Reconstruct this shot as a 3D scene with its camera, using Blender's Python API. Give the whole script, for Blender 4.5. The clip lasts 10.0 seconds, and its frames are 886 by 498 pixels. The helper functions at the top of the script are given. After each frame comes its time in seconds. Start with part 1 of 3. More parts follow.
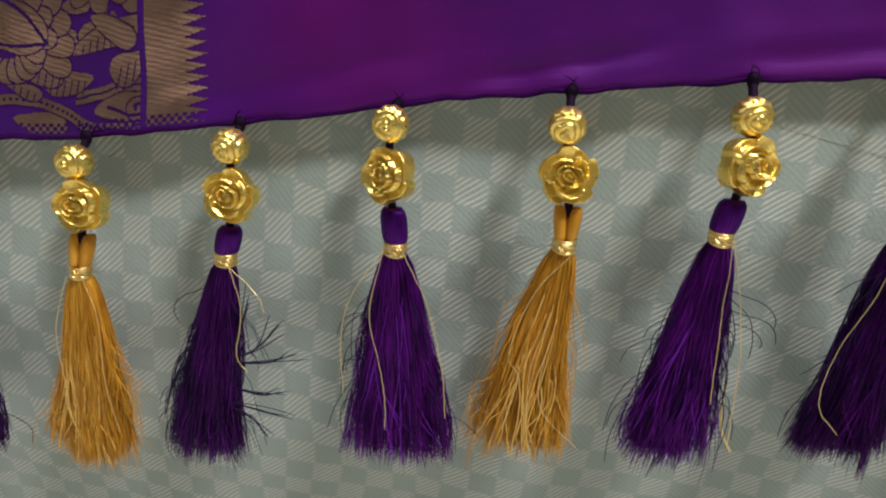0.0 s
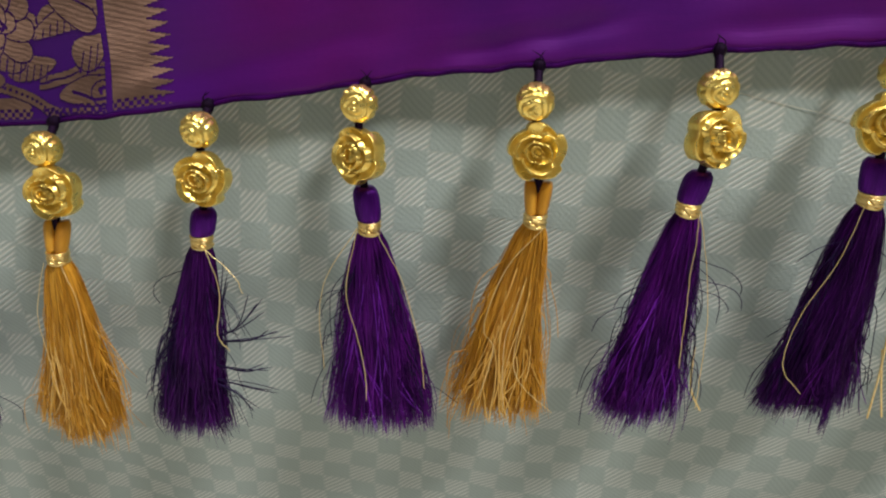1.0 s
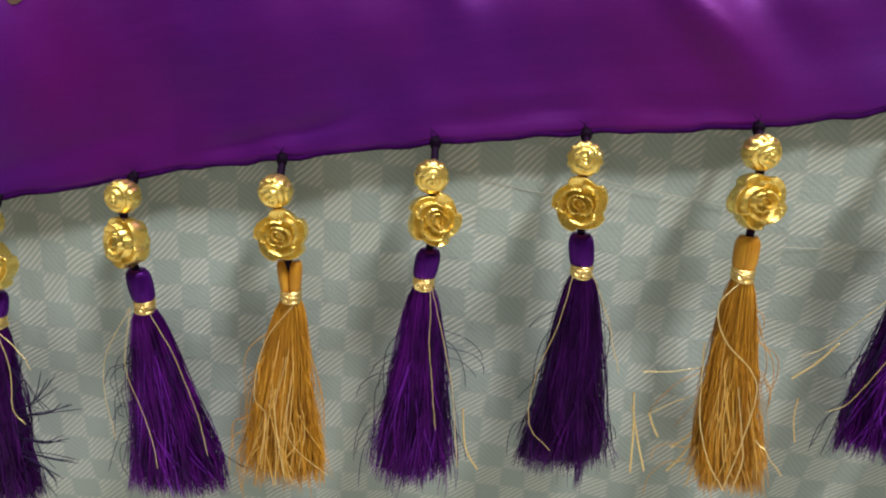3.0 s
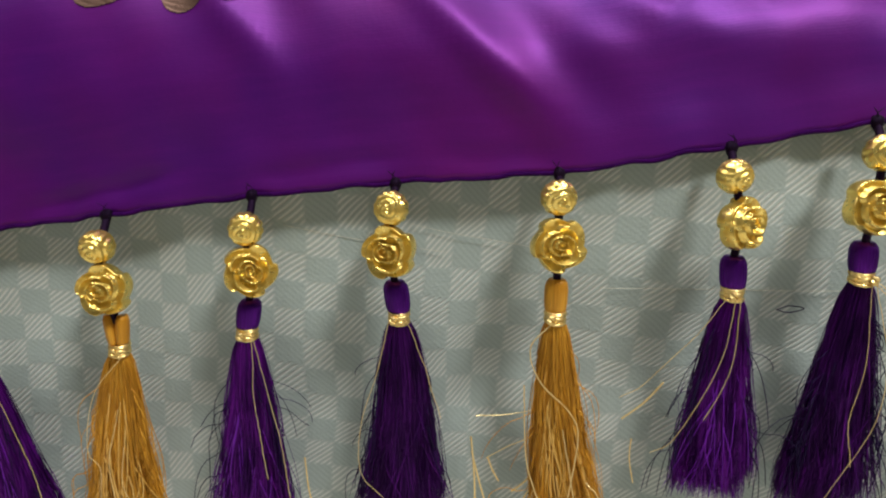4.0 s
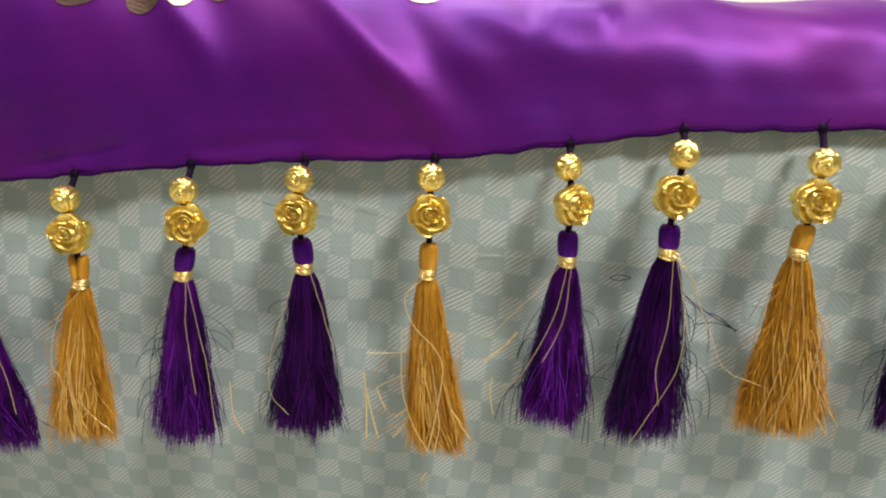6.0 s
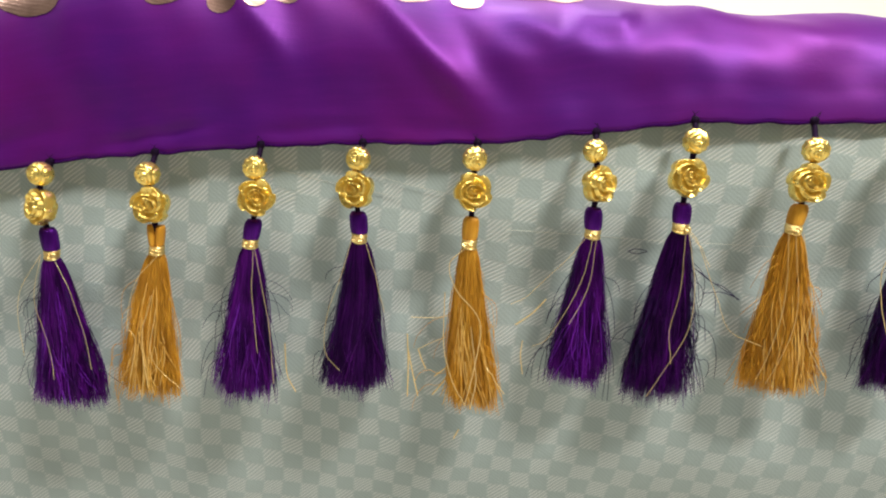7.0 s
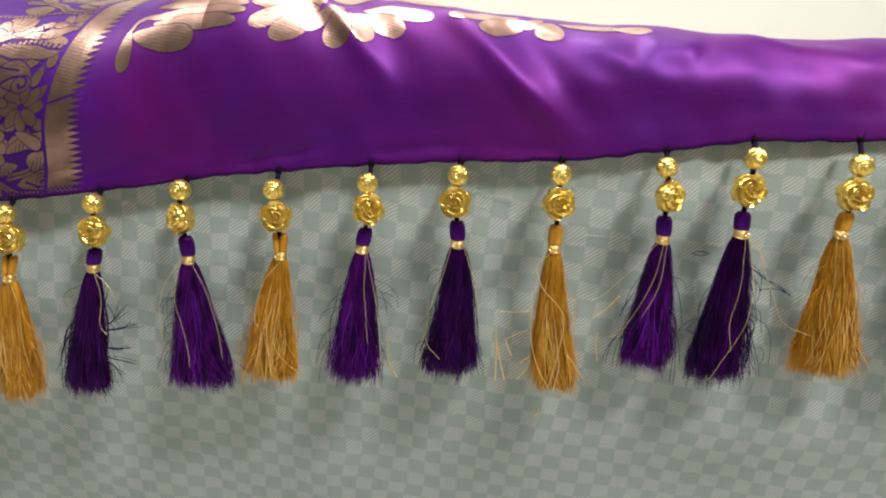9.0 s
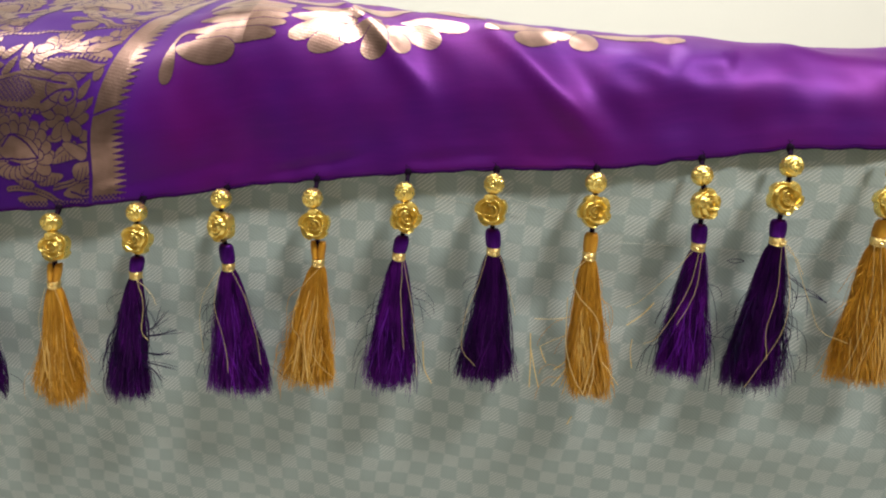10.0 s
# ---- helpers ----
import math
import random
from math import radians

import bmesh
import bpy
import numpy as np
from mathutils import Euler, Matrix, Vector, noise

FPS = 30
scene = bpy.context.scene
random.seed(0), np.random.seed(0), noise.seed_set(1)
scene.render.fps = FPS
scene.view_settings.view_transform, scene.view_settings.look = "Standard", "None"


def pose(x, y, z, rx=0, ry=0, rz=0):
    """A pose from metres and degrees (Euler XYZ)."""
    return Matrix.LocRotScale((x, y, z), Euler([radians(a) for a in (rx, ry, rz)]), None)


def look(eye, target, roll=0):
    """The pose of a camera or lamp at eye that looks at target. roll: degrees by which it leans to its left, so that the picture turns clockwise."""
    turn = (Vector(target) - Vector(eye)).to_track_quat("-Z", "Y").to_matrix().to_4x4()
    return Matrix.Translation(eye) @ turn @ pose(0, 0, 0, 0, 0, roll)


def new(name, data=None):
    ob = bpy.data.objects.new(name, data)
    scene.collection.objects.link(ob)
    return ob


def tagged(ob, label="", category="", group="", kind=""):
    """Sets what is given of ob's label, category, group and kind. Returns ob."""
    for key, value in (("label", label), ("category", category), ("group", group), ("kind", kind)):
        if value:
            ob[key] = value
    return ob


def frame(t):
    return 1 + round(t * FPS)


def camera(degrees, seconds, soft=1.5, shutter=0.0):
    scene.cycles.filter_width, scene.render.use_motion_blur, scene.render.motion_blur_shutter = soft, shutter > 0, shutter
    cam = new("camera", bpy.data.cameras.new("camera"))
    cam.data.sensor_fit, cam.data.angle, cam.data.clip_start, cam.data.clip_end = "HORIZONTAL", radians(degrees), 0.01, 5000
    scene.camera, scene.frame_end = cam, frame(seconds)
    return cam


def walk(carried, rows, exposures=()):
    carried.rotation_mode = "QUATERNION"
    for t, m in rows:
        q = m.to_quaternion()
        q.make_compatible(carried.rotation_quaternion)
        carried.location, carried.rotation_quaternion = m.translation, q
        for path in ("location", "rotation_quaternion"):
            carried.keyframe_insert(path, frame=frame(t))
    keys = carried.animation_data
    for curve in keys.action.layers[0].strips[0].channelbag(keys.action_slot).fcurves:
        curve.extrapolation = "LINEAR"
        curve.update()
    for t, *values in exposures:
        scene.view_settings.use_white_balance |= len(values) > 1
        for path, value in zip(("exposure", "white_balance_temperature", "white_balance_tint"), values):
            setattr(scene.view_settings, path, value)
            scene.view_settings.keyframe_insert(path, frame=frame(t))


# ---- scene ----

# ---------------------------------------------------------------- camera
cam = camera(67.9, 10.0, soft=2.1)
PATH = [
    (0, (0.00129, 0.00006, 0.60251), (-0.03604, 0.28619, 0.52042), 3.81),
    (0.5, (0.00084, 0.00093, 0.60555), (-0.02805, 0.28428, 0.51135), 4.10),
    (1, (0.00460, 0.00054, 0.60903), (-0.02621, 0.28028, 0.50512), 2.49),
    (1.2, (0.00843, 0.01249, 0.59816), (-0.01027, 0.29110, 0.48849), 3.61),
    (1.5, (0.01082, 0.00485, 0.60896), (-0.01405, 0.28836, 0.51408), 2.07),
    (2, (0.02607, -0.00813, 0.61481), (0.00191, 0.27752, 0.52638), 3.24),
    (2.5, (0.04935, -0.00411, 0.61348), (0.02235, 0.28473, 0.53706), 2.65),
    (2.7, (0.05154, -0.00530, 0.61573), (0.02401, 0.28278, 0.53665), 2.20),
    (3.8, (0.09676, -0.00387, 0.62106), (0.05892, 0.28583, 0.55292), -1.69),
    (4, (0.10172, -0.00297, 0.62179), (0.07117, 0.28905, 0.56021), -0.40),
    (4.5, (0.12362, -0.00144, 0.62160), (0.09367, 0.29062, 0.55991), 0.22),
    (5, (0.13660, -0.00532, 0.62021), (0.10752, 0.28630, 0.55609), 1.19),
    (5.5, (0.15580, -0.01070, 0.62359), (0.12845, 0.28126, 0.56025), 1.04),
    (6, (0.13521, -0.03731, 0.62299), (0.10400, 0.25399, 0.55839), 2.50),
    (6.2, (0.13034, -0.05356, 0.61479), (0.09828, 0.24062, 0.56553), 3.72),
    (7.3, (0.12119, -0.07119, 0.61257), (0.09589, 0.22240, 0.55630), 3.33),
    (7.5, (0.12065, -0.07718, 0.61694), (0.09585, 0.21648, 0.56082), 3.31),
    (8, (0.12282, -0.08058, 0.62100), (0.09933, 0.21260, 0.56188), 3.04),
    (8.5, (0.11701, -0.09116, 0.62176), (0.08874, 0.20142, 0.56177), 2.56),
    (9, (0.09687, -0.09875, 0.62448), (0.06539, 0.19292, 0.56169), 2.90),
    (9.5, (0.08538, -0.10035, 0.62670), (0.04746, 0.19007, 0.56172), 2.72),
    (10, (0.08943, -0.10311, 0.62378), (0.05098, 0.18859, 0.56519), 2.63),
]
EXPOSURE = [(0.0, -0.14), (0.5, -0.15), (1.0, -0.12), (1.5, 0.15), (2.0, 0.27), (2.5, 0.17), (4.0, -0.15), (4.5, -0.25), (5.0, -0.14), (5.5, -0.2), (6.0, 0.12), (7.5, 0.3), (8.0, 0.26), (8.5, 0.2), (9.0, 0.0), (9.5, -0.04), (10.0, -0.12)]
walk(cam, [(t, look(eye, target, roll)) for t, eye, target, roll in PATH], EXPOSURE)

# ---------------------------------------------------------------- light
world = bpy.data.worlds.new("room_air")
scene.world = world
world.use_nodes = True
world.node_tree.nodes["Background"].inputs["Color"].default_value = (0.8, 0.85, 0.9, 1)
world.node_tree.nodes["Background"].inputs["Strength"].default_value = 0.03


def area_lamp(name, eye, target, width, height, power, colour):
    data = bpy.data.lights.new(name, "AREA")
    data.shape, data.size, data.size_y, data.energy, data.color = "RECTANGLE", width, height, power, colour
    ob = new(name, data)
    ob.matrix_world = look(eye, target)
    return ob


area_lamp("tube_lamp", (1.0, -0.74, 2.35), (0.08, 0.14, 0.6), 0.42, 0.28, 44, (1.0, 0.97, 0.93))
area_lamp("wall_lamp", (-1.5, 0.5, 2.4), (0.0, 0.2, 0.65), 0.3, 1.3, 16, (1.0, 0.96, 0.9))
area_lamp("overhead_lamp", (-0.1, -0.35, 2.5), (0.06, 0.12, 0.6), 0.4, 0.25, 18, (1.0, 0.98, 0.95))
area_lamp("ceiling_lamp", (-0.1, 0.75, 2.45), (-0.05, 0.5, 0.0), 0.9, 0.35, 32, (1.0, 0.98, 0.95))


# ---------------------------------------------------------------- materials
class Nodes:
    """A principled material and short calls to wire it."""

    def __init__(self, name, roughness=0.5, metallic=0.0, colour=(0.5, 0.5, 0.5)):
        self.mat = bpy.data.materials.new(name)
        self.mat.use_nodes = True
        self.tree = self.mat.node_tree
        self.main = self.tree.nodes["Principled BSDF"]
        self.set("Roughness", roughness)
        self.set("Metallic", metallic)
        self.set("Base Color", (*colour, 1))

    def set(self, name, value):
        self.main.inputs[name].default_value = value

    def add(self, kind, **values):
        node = self.tree.nodes.new(kind)
        for key, value in values.items():
            setattr(node, key, value)
        return node

    def join(self, a, b):
        self.tree.links.new(a, b)

    def math(self, op, a, b=0.0, c=0.0):
        node = self.add("ShaderNodeMath", operation=op)
        for n, v in enumerate((a, b, c)):
            if isinstance(v, (int, float)):
                node.inputs[n].default_value = v
            else:
                self.join(v, node.inputs[n])
        return node.outputs[0]

    def mix(self, fac, a, b):
        node = self.add("ShaderNodeMix", data_type="RGBA")
        for slot, v in ((0, fac), (6, a), (7, b)):
            if isinstance(v, (int, float)):
                node.inputs[slot].default_value = v
            elif isinstance(v, tuple):
                node.inputs[slot].default_value = (*v, 1)
            else:
                self.join(v, node.inputs[slot])
        return node.outputs[2]

    def coords(self, which="Object"):
        return self.add("ShaderNodeTexCoord").outputs[which]

    def noise(self, vector, scale, detail=3.0, rough=0.5):
        node = self.add("ShaderNodeTexNoise")
        self.join(vector, node.inputs["Vector"])
        node.inputs["Scale"].default_value, node.inputs["Detail"].default_value = scale, detail
        node.inputs["Roughness"].default_value = rough
        return node.outputs["Fac"]

    def ramp(self, fac, low, high):
        node = self.add("ShaderNodeMapRange")
        self.join(fac, node.inputs[0])
        node.inputs[1].default_value, node.inputs[2].default_value = low, high
        return node.outputs[0]

    def split(self, vector):
        node = self.add("ShaderNodeSeparateXYZ")
        self.join(vector, node.inputs[0])
        return node.outputs[0], node.outputs[1]

    def bump(self, height, strength, distance):
        node = self.add("ShaderNodeBump")
        node.inputs["Strength"].default_value, node.inputs["Distance"].default_value = strength, distance
        self.join(height, node.inputs["Height"])
        self.join(node.outputs[0], self.main.inputs["Normal"])

    def paint(self, colour):
        self.join(colour, self.main.inputs["Base Color"])


def stripes(n, a, b, pitch, lean):
    """A soft 0 to 1 band across metres a, b."""
    line = n.math("ADD", n.math("MULTIPLY", a, math.cos(lean)), n.math("MULTIPLY", b, math.sin(lean)))
    return n.math("MULTIPLY_ADD", n.math("SINE", n.math("MULTIPLY", line, 2 * math.pi / pitch)), 0.5, 0.5)


def upholstery_cloth():
    n = Nodes("checked_jacquard", 0.78)
    uv = n.coords("UV")
    u, v = n.split(uv)
    warp = n.math("MULTIPLY_ADD", n.noise(uv, 24, 1.5), 0.008, -0.004)
    warp2 = n.math("MULTIPLY_ADD", n.noise(uv, 33, 1.5), 0.007, -0.0035)
    lean = CHECK_LEAN
    a0 = n.math("ADD", u, warp)
    b0 = n.math("ADD", v, warp2)
    a = n.math("ADD", n.math("MULTIPLY", a0, math.cos(lean)), n.math("MULTIPLY", b0, math.sin(lean)))
    b = n.math("SUBTRACT", n.math("MULTIPLY", b0, math.cos(lean)), n.math("MULTIPLY", a0, math.sin(lean)))
    sides = []
    for c, size in ((a, CHECK_W), (b, CHECK_H)):
        wave = n.math("SINE", n.math("MULTIPLY", c, math.pi / size))
        sides.append(n.math("MULTIPLY", wave, 5.0))
    check = n.math("MULTIPLY", *[n.math("MAXIMUM", n.math("MINIMUM", s, 1.0), -1.0) for s in sides])
    check = n.math("MULTIPLY_ADD", check, 0.5, 0.5)
    rib = n.ramp(stripes(n, a, b, 0.00118, radians(134)), 0.42, 0.82)
    twill = n.ramp(stripes(n, a, b, 0.0012, radians(52)), 0.2, 0.8)
    light = n.mix(rib, (0.380, 0.448, 0.428), (0.66, 0.685, 0.645))
    dark = n.mix(twill, (0.332, 0.402, 0.386), (0.384, 0.454, 0.437))
    cloth = n.mix(check, dark, light)
    wear = n.ramp(n.noise(uv, 14, 4), 0.3, 0.75)
    cloth = n.mix(n.math("MULTIPLY", wear, 0.16), cloth, (0.47, 0.52, 0.475))
    grain = n.noise(uv, 1500, 2)
    cloth = n.mix(n.math("MULTIPLY", grain, 0.25), cloth, (0.30, 0.36, 0.33))
    n.paint(cloth)
    height = n.math("ADD", n.math("MULTIPLY", n.math("MULTIPLY", check, rib), 0.6), n.math("MULTIPLY", grain, 0.6))
    height = n.math("ADD", height, n.math("MULTIPLY", n.noise(uv, 60, 4), 3.0))
    n.bump(height, 0.55, 0.0004)
    n.set("Sheen Weight", 0.15)
    return n.mat


def silk_cloth():
    n = Nodes("shot_violet_silk", 0.47, 0.35)
    uv = n.coords("UV")
    u, v = n.split(uv)
    patch = n.ramp(n.noise(uv, 16, 3), 0.35, 0.7)
    violet = n.mix(patch, (0.076, 0.003, 0.175), (0.140, 0.002, 0.145))
    slub = n.add("ShaderNodeMapping")
    n.join(uv, slub.inputs[0])
    slub.inputs["Scale"].default_value = (0.12, 1.0, 1.0)
    violet = n.mix(n.math("MULTIPLY", n.ramp(n.noise(slub.outputs[0], 420, 3), 0.45, 0.75), 0.22), violet, (0.16, 0.006, 0.24))
    near_border = n.ramp(u, -0.046, -0.078)
    violet = n.mix(n.math("MULTIPLY", near_border, 0.65), violet, (0.050, 0.007, 0.25))
    violet = n.mix(n.math("MULTIPLY", n.ramp(u, -0.080, -0.092), 0.5), violet, (0.04, 0.006, 0.12))
    grain = n.noise(uv, 900, 2)
    violet = n.mix(n.math("MULTIPLY", grain, 0.3), violet, (0.055, 0.004, 0.14))
    n.paint(violet)
    weft = stripes(n, u, v, 0.0007, radians(90))
    n.bump(n.math("ADD", n.math("MULTIPLY", weft, 0.12), n.math("ADD", n.math("MULTIPLY", grain, 0.6), n.math("MULTIPLY", n.noise(uv, 90, 3), 1.2))), 0.2, 0.0002)
    n.set("Specular IOR Level", 0.43)
    n.set("Specular Tint", (0.92, 0.62, 1.0, 1))
    return n.mat


def zari_weave():
    n = Nodes("copper_gold_zari", 0.29, 0.95)
    uv = n.coords("UV")
    u, v = n.split(uv)
    rib = stripes(n, u, v, 0.0011, radians(72))
    worn = n.ramp(n.noise(uv, 150, 4), 0.3, 0.7)
    tint = n.mix(worn, (0.35, 0.210, 0.170), (0.53, 0.333, 0.272))
    n.paint(n.mix(n.math("MULTIPLY", rib, 0.12), tint, (0.30, 0.165, 0.14)))
    n.bump(n.math("ADD", n.math("MULTIPLY", rib, 0.35), n.math("ADD", n.noise(uv, 1400, 2), n.math("MULTIPLY", n.noise(uv, 240, 3), 1.5))), 0.25, 0.0003)
    return n.mat


def gold_metal(name, colour, roughness, metal=0.92):
    n = Nodes(name, roughness, metal, colour)
    worn = n.noise(n.coords(), 700, 3)
    n.join(n.math("MULTIPLY_ADD", worn, 0.16, roughness - 0.06), n.main.inputs["Roughness"])
    n.paint(n.mix(n.ramp(worn, 0.4, 0.75), colour, (colour[0] * 0.9, colour[1] * 0.78, colour[2] * 0.55)))
    n.bump(n.noise(n.coords(), 600, 2), 0.05, 0.0002)
    return n.mat


def thread_silk(name, low, high, deep, roughness=0.29, gloss=0.75, patchy=0.7, lustre=0.0):
    n = Nodes(name, roughness, lustre)
    island = n.add("ShaderNodeNewGeometry").outputs["Random Per Island"]
    strand = n.mix(island, low, high)
    # streaks of deep vary the dye and paint in shade between locks
    lengthwise = n.add("ShaderNodeMapping")
    n.join(n.coords(), lengthwise.inputs[0])
    lengthwise.inputs["Scale"].default_value = (1.0, 1.0, 0.22)
    patch = n.ramp(n.noise(lengthwise.outputs[0], 330, 2), 0.40, 0.64)
    n.paint(n.mix(n.math("MULTIPLY", patch, patchy), strand, deep))
    n.set("Specular IOR Level", gloss)
    n.set("Specular Tint", (*[0.2 + 0.8 * c / max(high) for c in high], 1))
    stretch = n.add("ShaderNodeMapping")
    n.join(n.coords(), stretch.inputs[0])
    stretch.inputs["Scale"].default_value = (1.0, 1.0, 0.06)
    n.bump(n.noise(stretch.outputs[0], 3200, 2), 0.6, 0.0003)
    return n.mat


def plain_paint(name, colour, roughness=0.7):
    n = Nodes(name, roughness)
    stain = n.ramp(n.noise(n.coords(), 1.7, 5), 0.3, 0.75)
    n.paint(n.mix(n.math("MULTIPLY", stain, 0.5), colour, tuple(c * 0.93 for c in colour)))
    n.bump(n.noise(n.coords(), 160, 3), 0.1, 0.002)
    return n.mat


CHECK_W, CHECK_H, CHECK_LEAN = 0.0074, 0.0074, radians(-4)
M_CLOTH = upholstery_cloth()
M_SILK = silk_cloth()
M_ZARI = zari_weave()
M_GOLD = gold_metal("gilded_bead", (1.0, 0.77, 0.23), 0.27)
M_FOIL = gold_metal("gold_foil_thread", (1.0, 0.78, 0.34), 0.3)
M_WIRE = gold_metal("pale_gold_foil_strand", (1.0, 0.80, 0.40), 0.30, 0.65)
M_CORD = thread_silk("black_cord", (0.006, 0.003, 0.010), (0.012, 0.004, 0.018), (0.004, 0.002, 0.006), 0.6, 0.15)
M_HEM = thread_silk("dark_violet_stitching", (0.032, 0.002, 0.065), (0.042, 0.003, 0.08), (0.02, 0.002, 0.045), 0.75, 0.05)
M_VIOLET = thread_silk("violet_floss", (0.052, 0.004, 0.130), (0.205, 0.012, 0.36), (0.014, 0.0015, 0.038), patchy=0.85, lustre=0.45)
M_DARK = thread_silk("dark_violet_floss", (0.021, 0.003, 0.056), (0.102, 0.007, 0.19), (0.006, 0.001, 0.018), patchy=0.8, lustre=0.45)
M_AMBER = thread_silk("golden_floss", (0.62, 0.28, 0.022), (0.86, 0.45, 0.055), (0.34, 0.12, 0.008), 0.28, 1.0, 0.6)
M_NECK = thread_silk("violet_satin", (0.07, 0.004, 0.17), (0.10, 0.006, 0.24), (0.03, 0.002, 0.08), 0.28, 1.0, 0.7, 0.6)
# lightened copies of the floss: highlights on the fringe put into colour
M_AMBER_GLINT = thread_silk("golden_floss_highlight", (0.88, 0.53, 0.12), (1.0, 0.68, 0.24), (0.76, 0.38, 0.06), 0.26, 1.0, 0.3)
M_VIOLET_GLINT = thread_silk("violet_floss_highlight", (0.16, 0.010, 0.40), (0.24, 0.02, 0.52), (0.08, 0.004, 0.22), 0.28, 0.9, 0.3)
M_NAVY = thread_silk("blackish_thread", (0.012, 0.008, 0.035), (0.03, 0.015, 0.07), (0.008, 0.005, 0.02), 0.5, 0.2)
M_PALE = thread_silk("pale_thread", (0.55, 0.52, 0.42), (0.66, 0.64, 0.54), (0.5, 0.45, 0.34), 0.5)
M_WALL = plain_paint("cream_wall_paint", (0.80, 0.78, 0.70))
M_ROOM = plain_paint("stone_grey_wall_paint", (0.20, 0.20, 0.18))
M_CEILING = plain_paint("pale_grey_ceiling_paint", (0.45, 0.45, 0.43))
M_FLOOR = plain_paint("cream_floor_tile", (0.58, 0.56, 0.51), 0.3)


# ---------------------------------------------------------------- mesh helpers
def mesh_of(name, verts, faces, material, uv=None, smooth=True):
    me = bpy.data.meshes.new(name)
    me.from_pydata(np.asarray(verts, float).tolist(), [], [tuple(map(int, f)) for f in faces])
    if uv is not None:
        layer = me.uv_layers.new(name="UVMap")
        loops = np.empty(len(me.loops), int)
        me.loops.foreach_get("vertex_index", loops)
        layer.data.foreach_set("uv", np.asarray(uv, float)[loops].ravel())
    me.polygons.foreach_set("use_smooth", [smooth] * len(me.polygons))
    me.materials.append(material)
    me.update()
    return me


def part(name, verts, faces, material, parent=None, label="", uv=None, smooth=True):
    """One mesh object, given in world metres, under a thing."""
    verts = np.asarray(verts, float)
    if parent is not None:
        verts = verts - np.array(root_of(parent))
    ob = new(name, mesh_of(name, verts, faces, material, uv, smooth))
    ob.parent = parent
    return tagged(ob, label)


def root_of(ob):
    place = Vector((0, 0, 0))
    while ob is not None:
        place += ob.location
        ob = ob.parent
    return place


def thing(name, place, label, category, group="", kind=""):
    ob = new(name)
    ob.empty_display_size = 0.01
    ob.location = place
    return tagged(ob, label, category, group, kind)


def grid_faces(rows, cols, wrap=False):
    i = np.arange(rows - 1)[:, None] * cols
    j = np.arange(cols if wrap else cols - 1)[None]
    k = (j + 1) % cols
    return np.stack([i + j, i + k, i + cols + k, i + cols + j], -1).reshape(-1, 4)


def tubes(paths, radius, sides=3):
    """Round threads along paths (n, k, 3), tapered at the ends. Returns verts, faces."""
    paths = np.asarray(paths, float)
    n, k, _ = paths.shape
    way = np.gradient(paths, axis=1)
    way /= np.linalg.norm(way, axis=2, keepdims=True) + 1e-12
    one = np.cross(way, np.array([0.13, 1.0, 0.21]))
    one /= np.linalg.norm(one, axis=2, keepdims=True) + 1e-12
    two = np.cross(way, one)
    radius = np.broadcast_to(np.asarray(radius, float), (n,))[:, None, None, None]
    taper = np.ones(k)
    taper[-1] = 0.45
    a = np.arange(sides) * 2 * math.pi / sides
    ring = one[:, :, None] * np.cos(a)[None, None, :, None] + two[:, :, None] * np.sin(a)[None, None, :, None]
    verts = paths[:, :, None] + ring * radius * taper[None, :, None, None]
    faces = grid_faces(k, sides, True)
    faces = (faces[None] + (np.arange(n) * k * sides)[:, None, None]).reshape(-1, 4)
    return verts.reshape(-1, 3), faces


def merged(*pieces):
    verts, faces, start = [], [], 0
    for v, f in pieces:
        verts.append(np.asarray(v, float))
        faces += [tuple(int(i) + start for i in face) for face in f]
        start += len(v)
    return np.concatenate(verts), faces


def spline(points, count):
    """A smooth path through a few points."""
    p = np.asarray(points, float)
    p = np.vstack([2 * p[0] - p[1], p, 2 * p[-1] - p[-2]])
    out = []
    for s in np.linspace(0, len(p) - 3 - 1e-6, count):
        i, t = int(s) + 1, s % 1
        a, b, c, d = p[i - 1], p[i], p[i + 1], p[i + 2]
        out.append(0.5 * (2 * b + (c - a) * t + (2 * a - 5 * b + 4 * c - d) * t * t + (3 * b - a - 3 * c + d) * t ** 3))
    return np.array(out)


def ease(x):
    x = np.clip(x, 0, 1)
    return x * x * (3 - 2 * x)


# ---------------------------------------------------------------- the room
def slab(name, low, high, material):
    bm = bmesh.new()
    bmesh.ops.create_cube(bm, size=1.0)
    for v in bm.verts:
        v.co = Vector([l + (h - l) * (c + 0.5) for l, h, c in zip(low, high, v.co)])
    me = bpy.data.meshes.new(name)
    bm.to_mesh(me)
    bm.free()
    me.materials.append(material)
    return tagged(new(name, me), kind="structure")


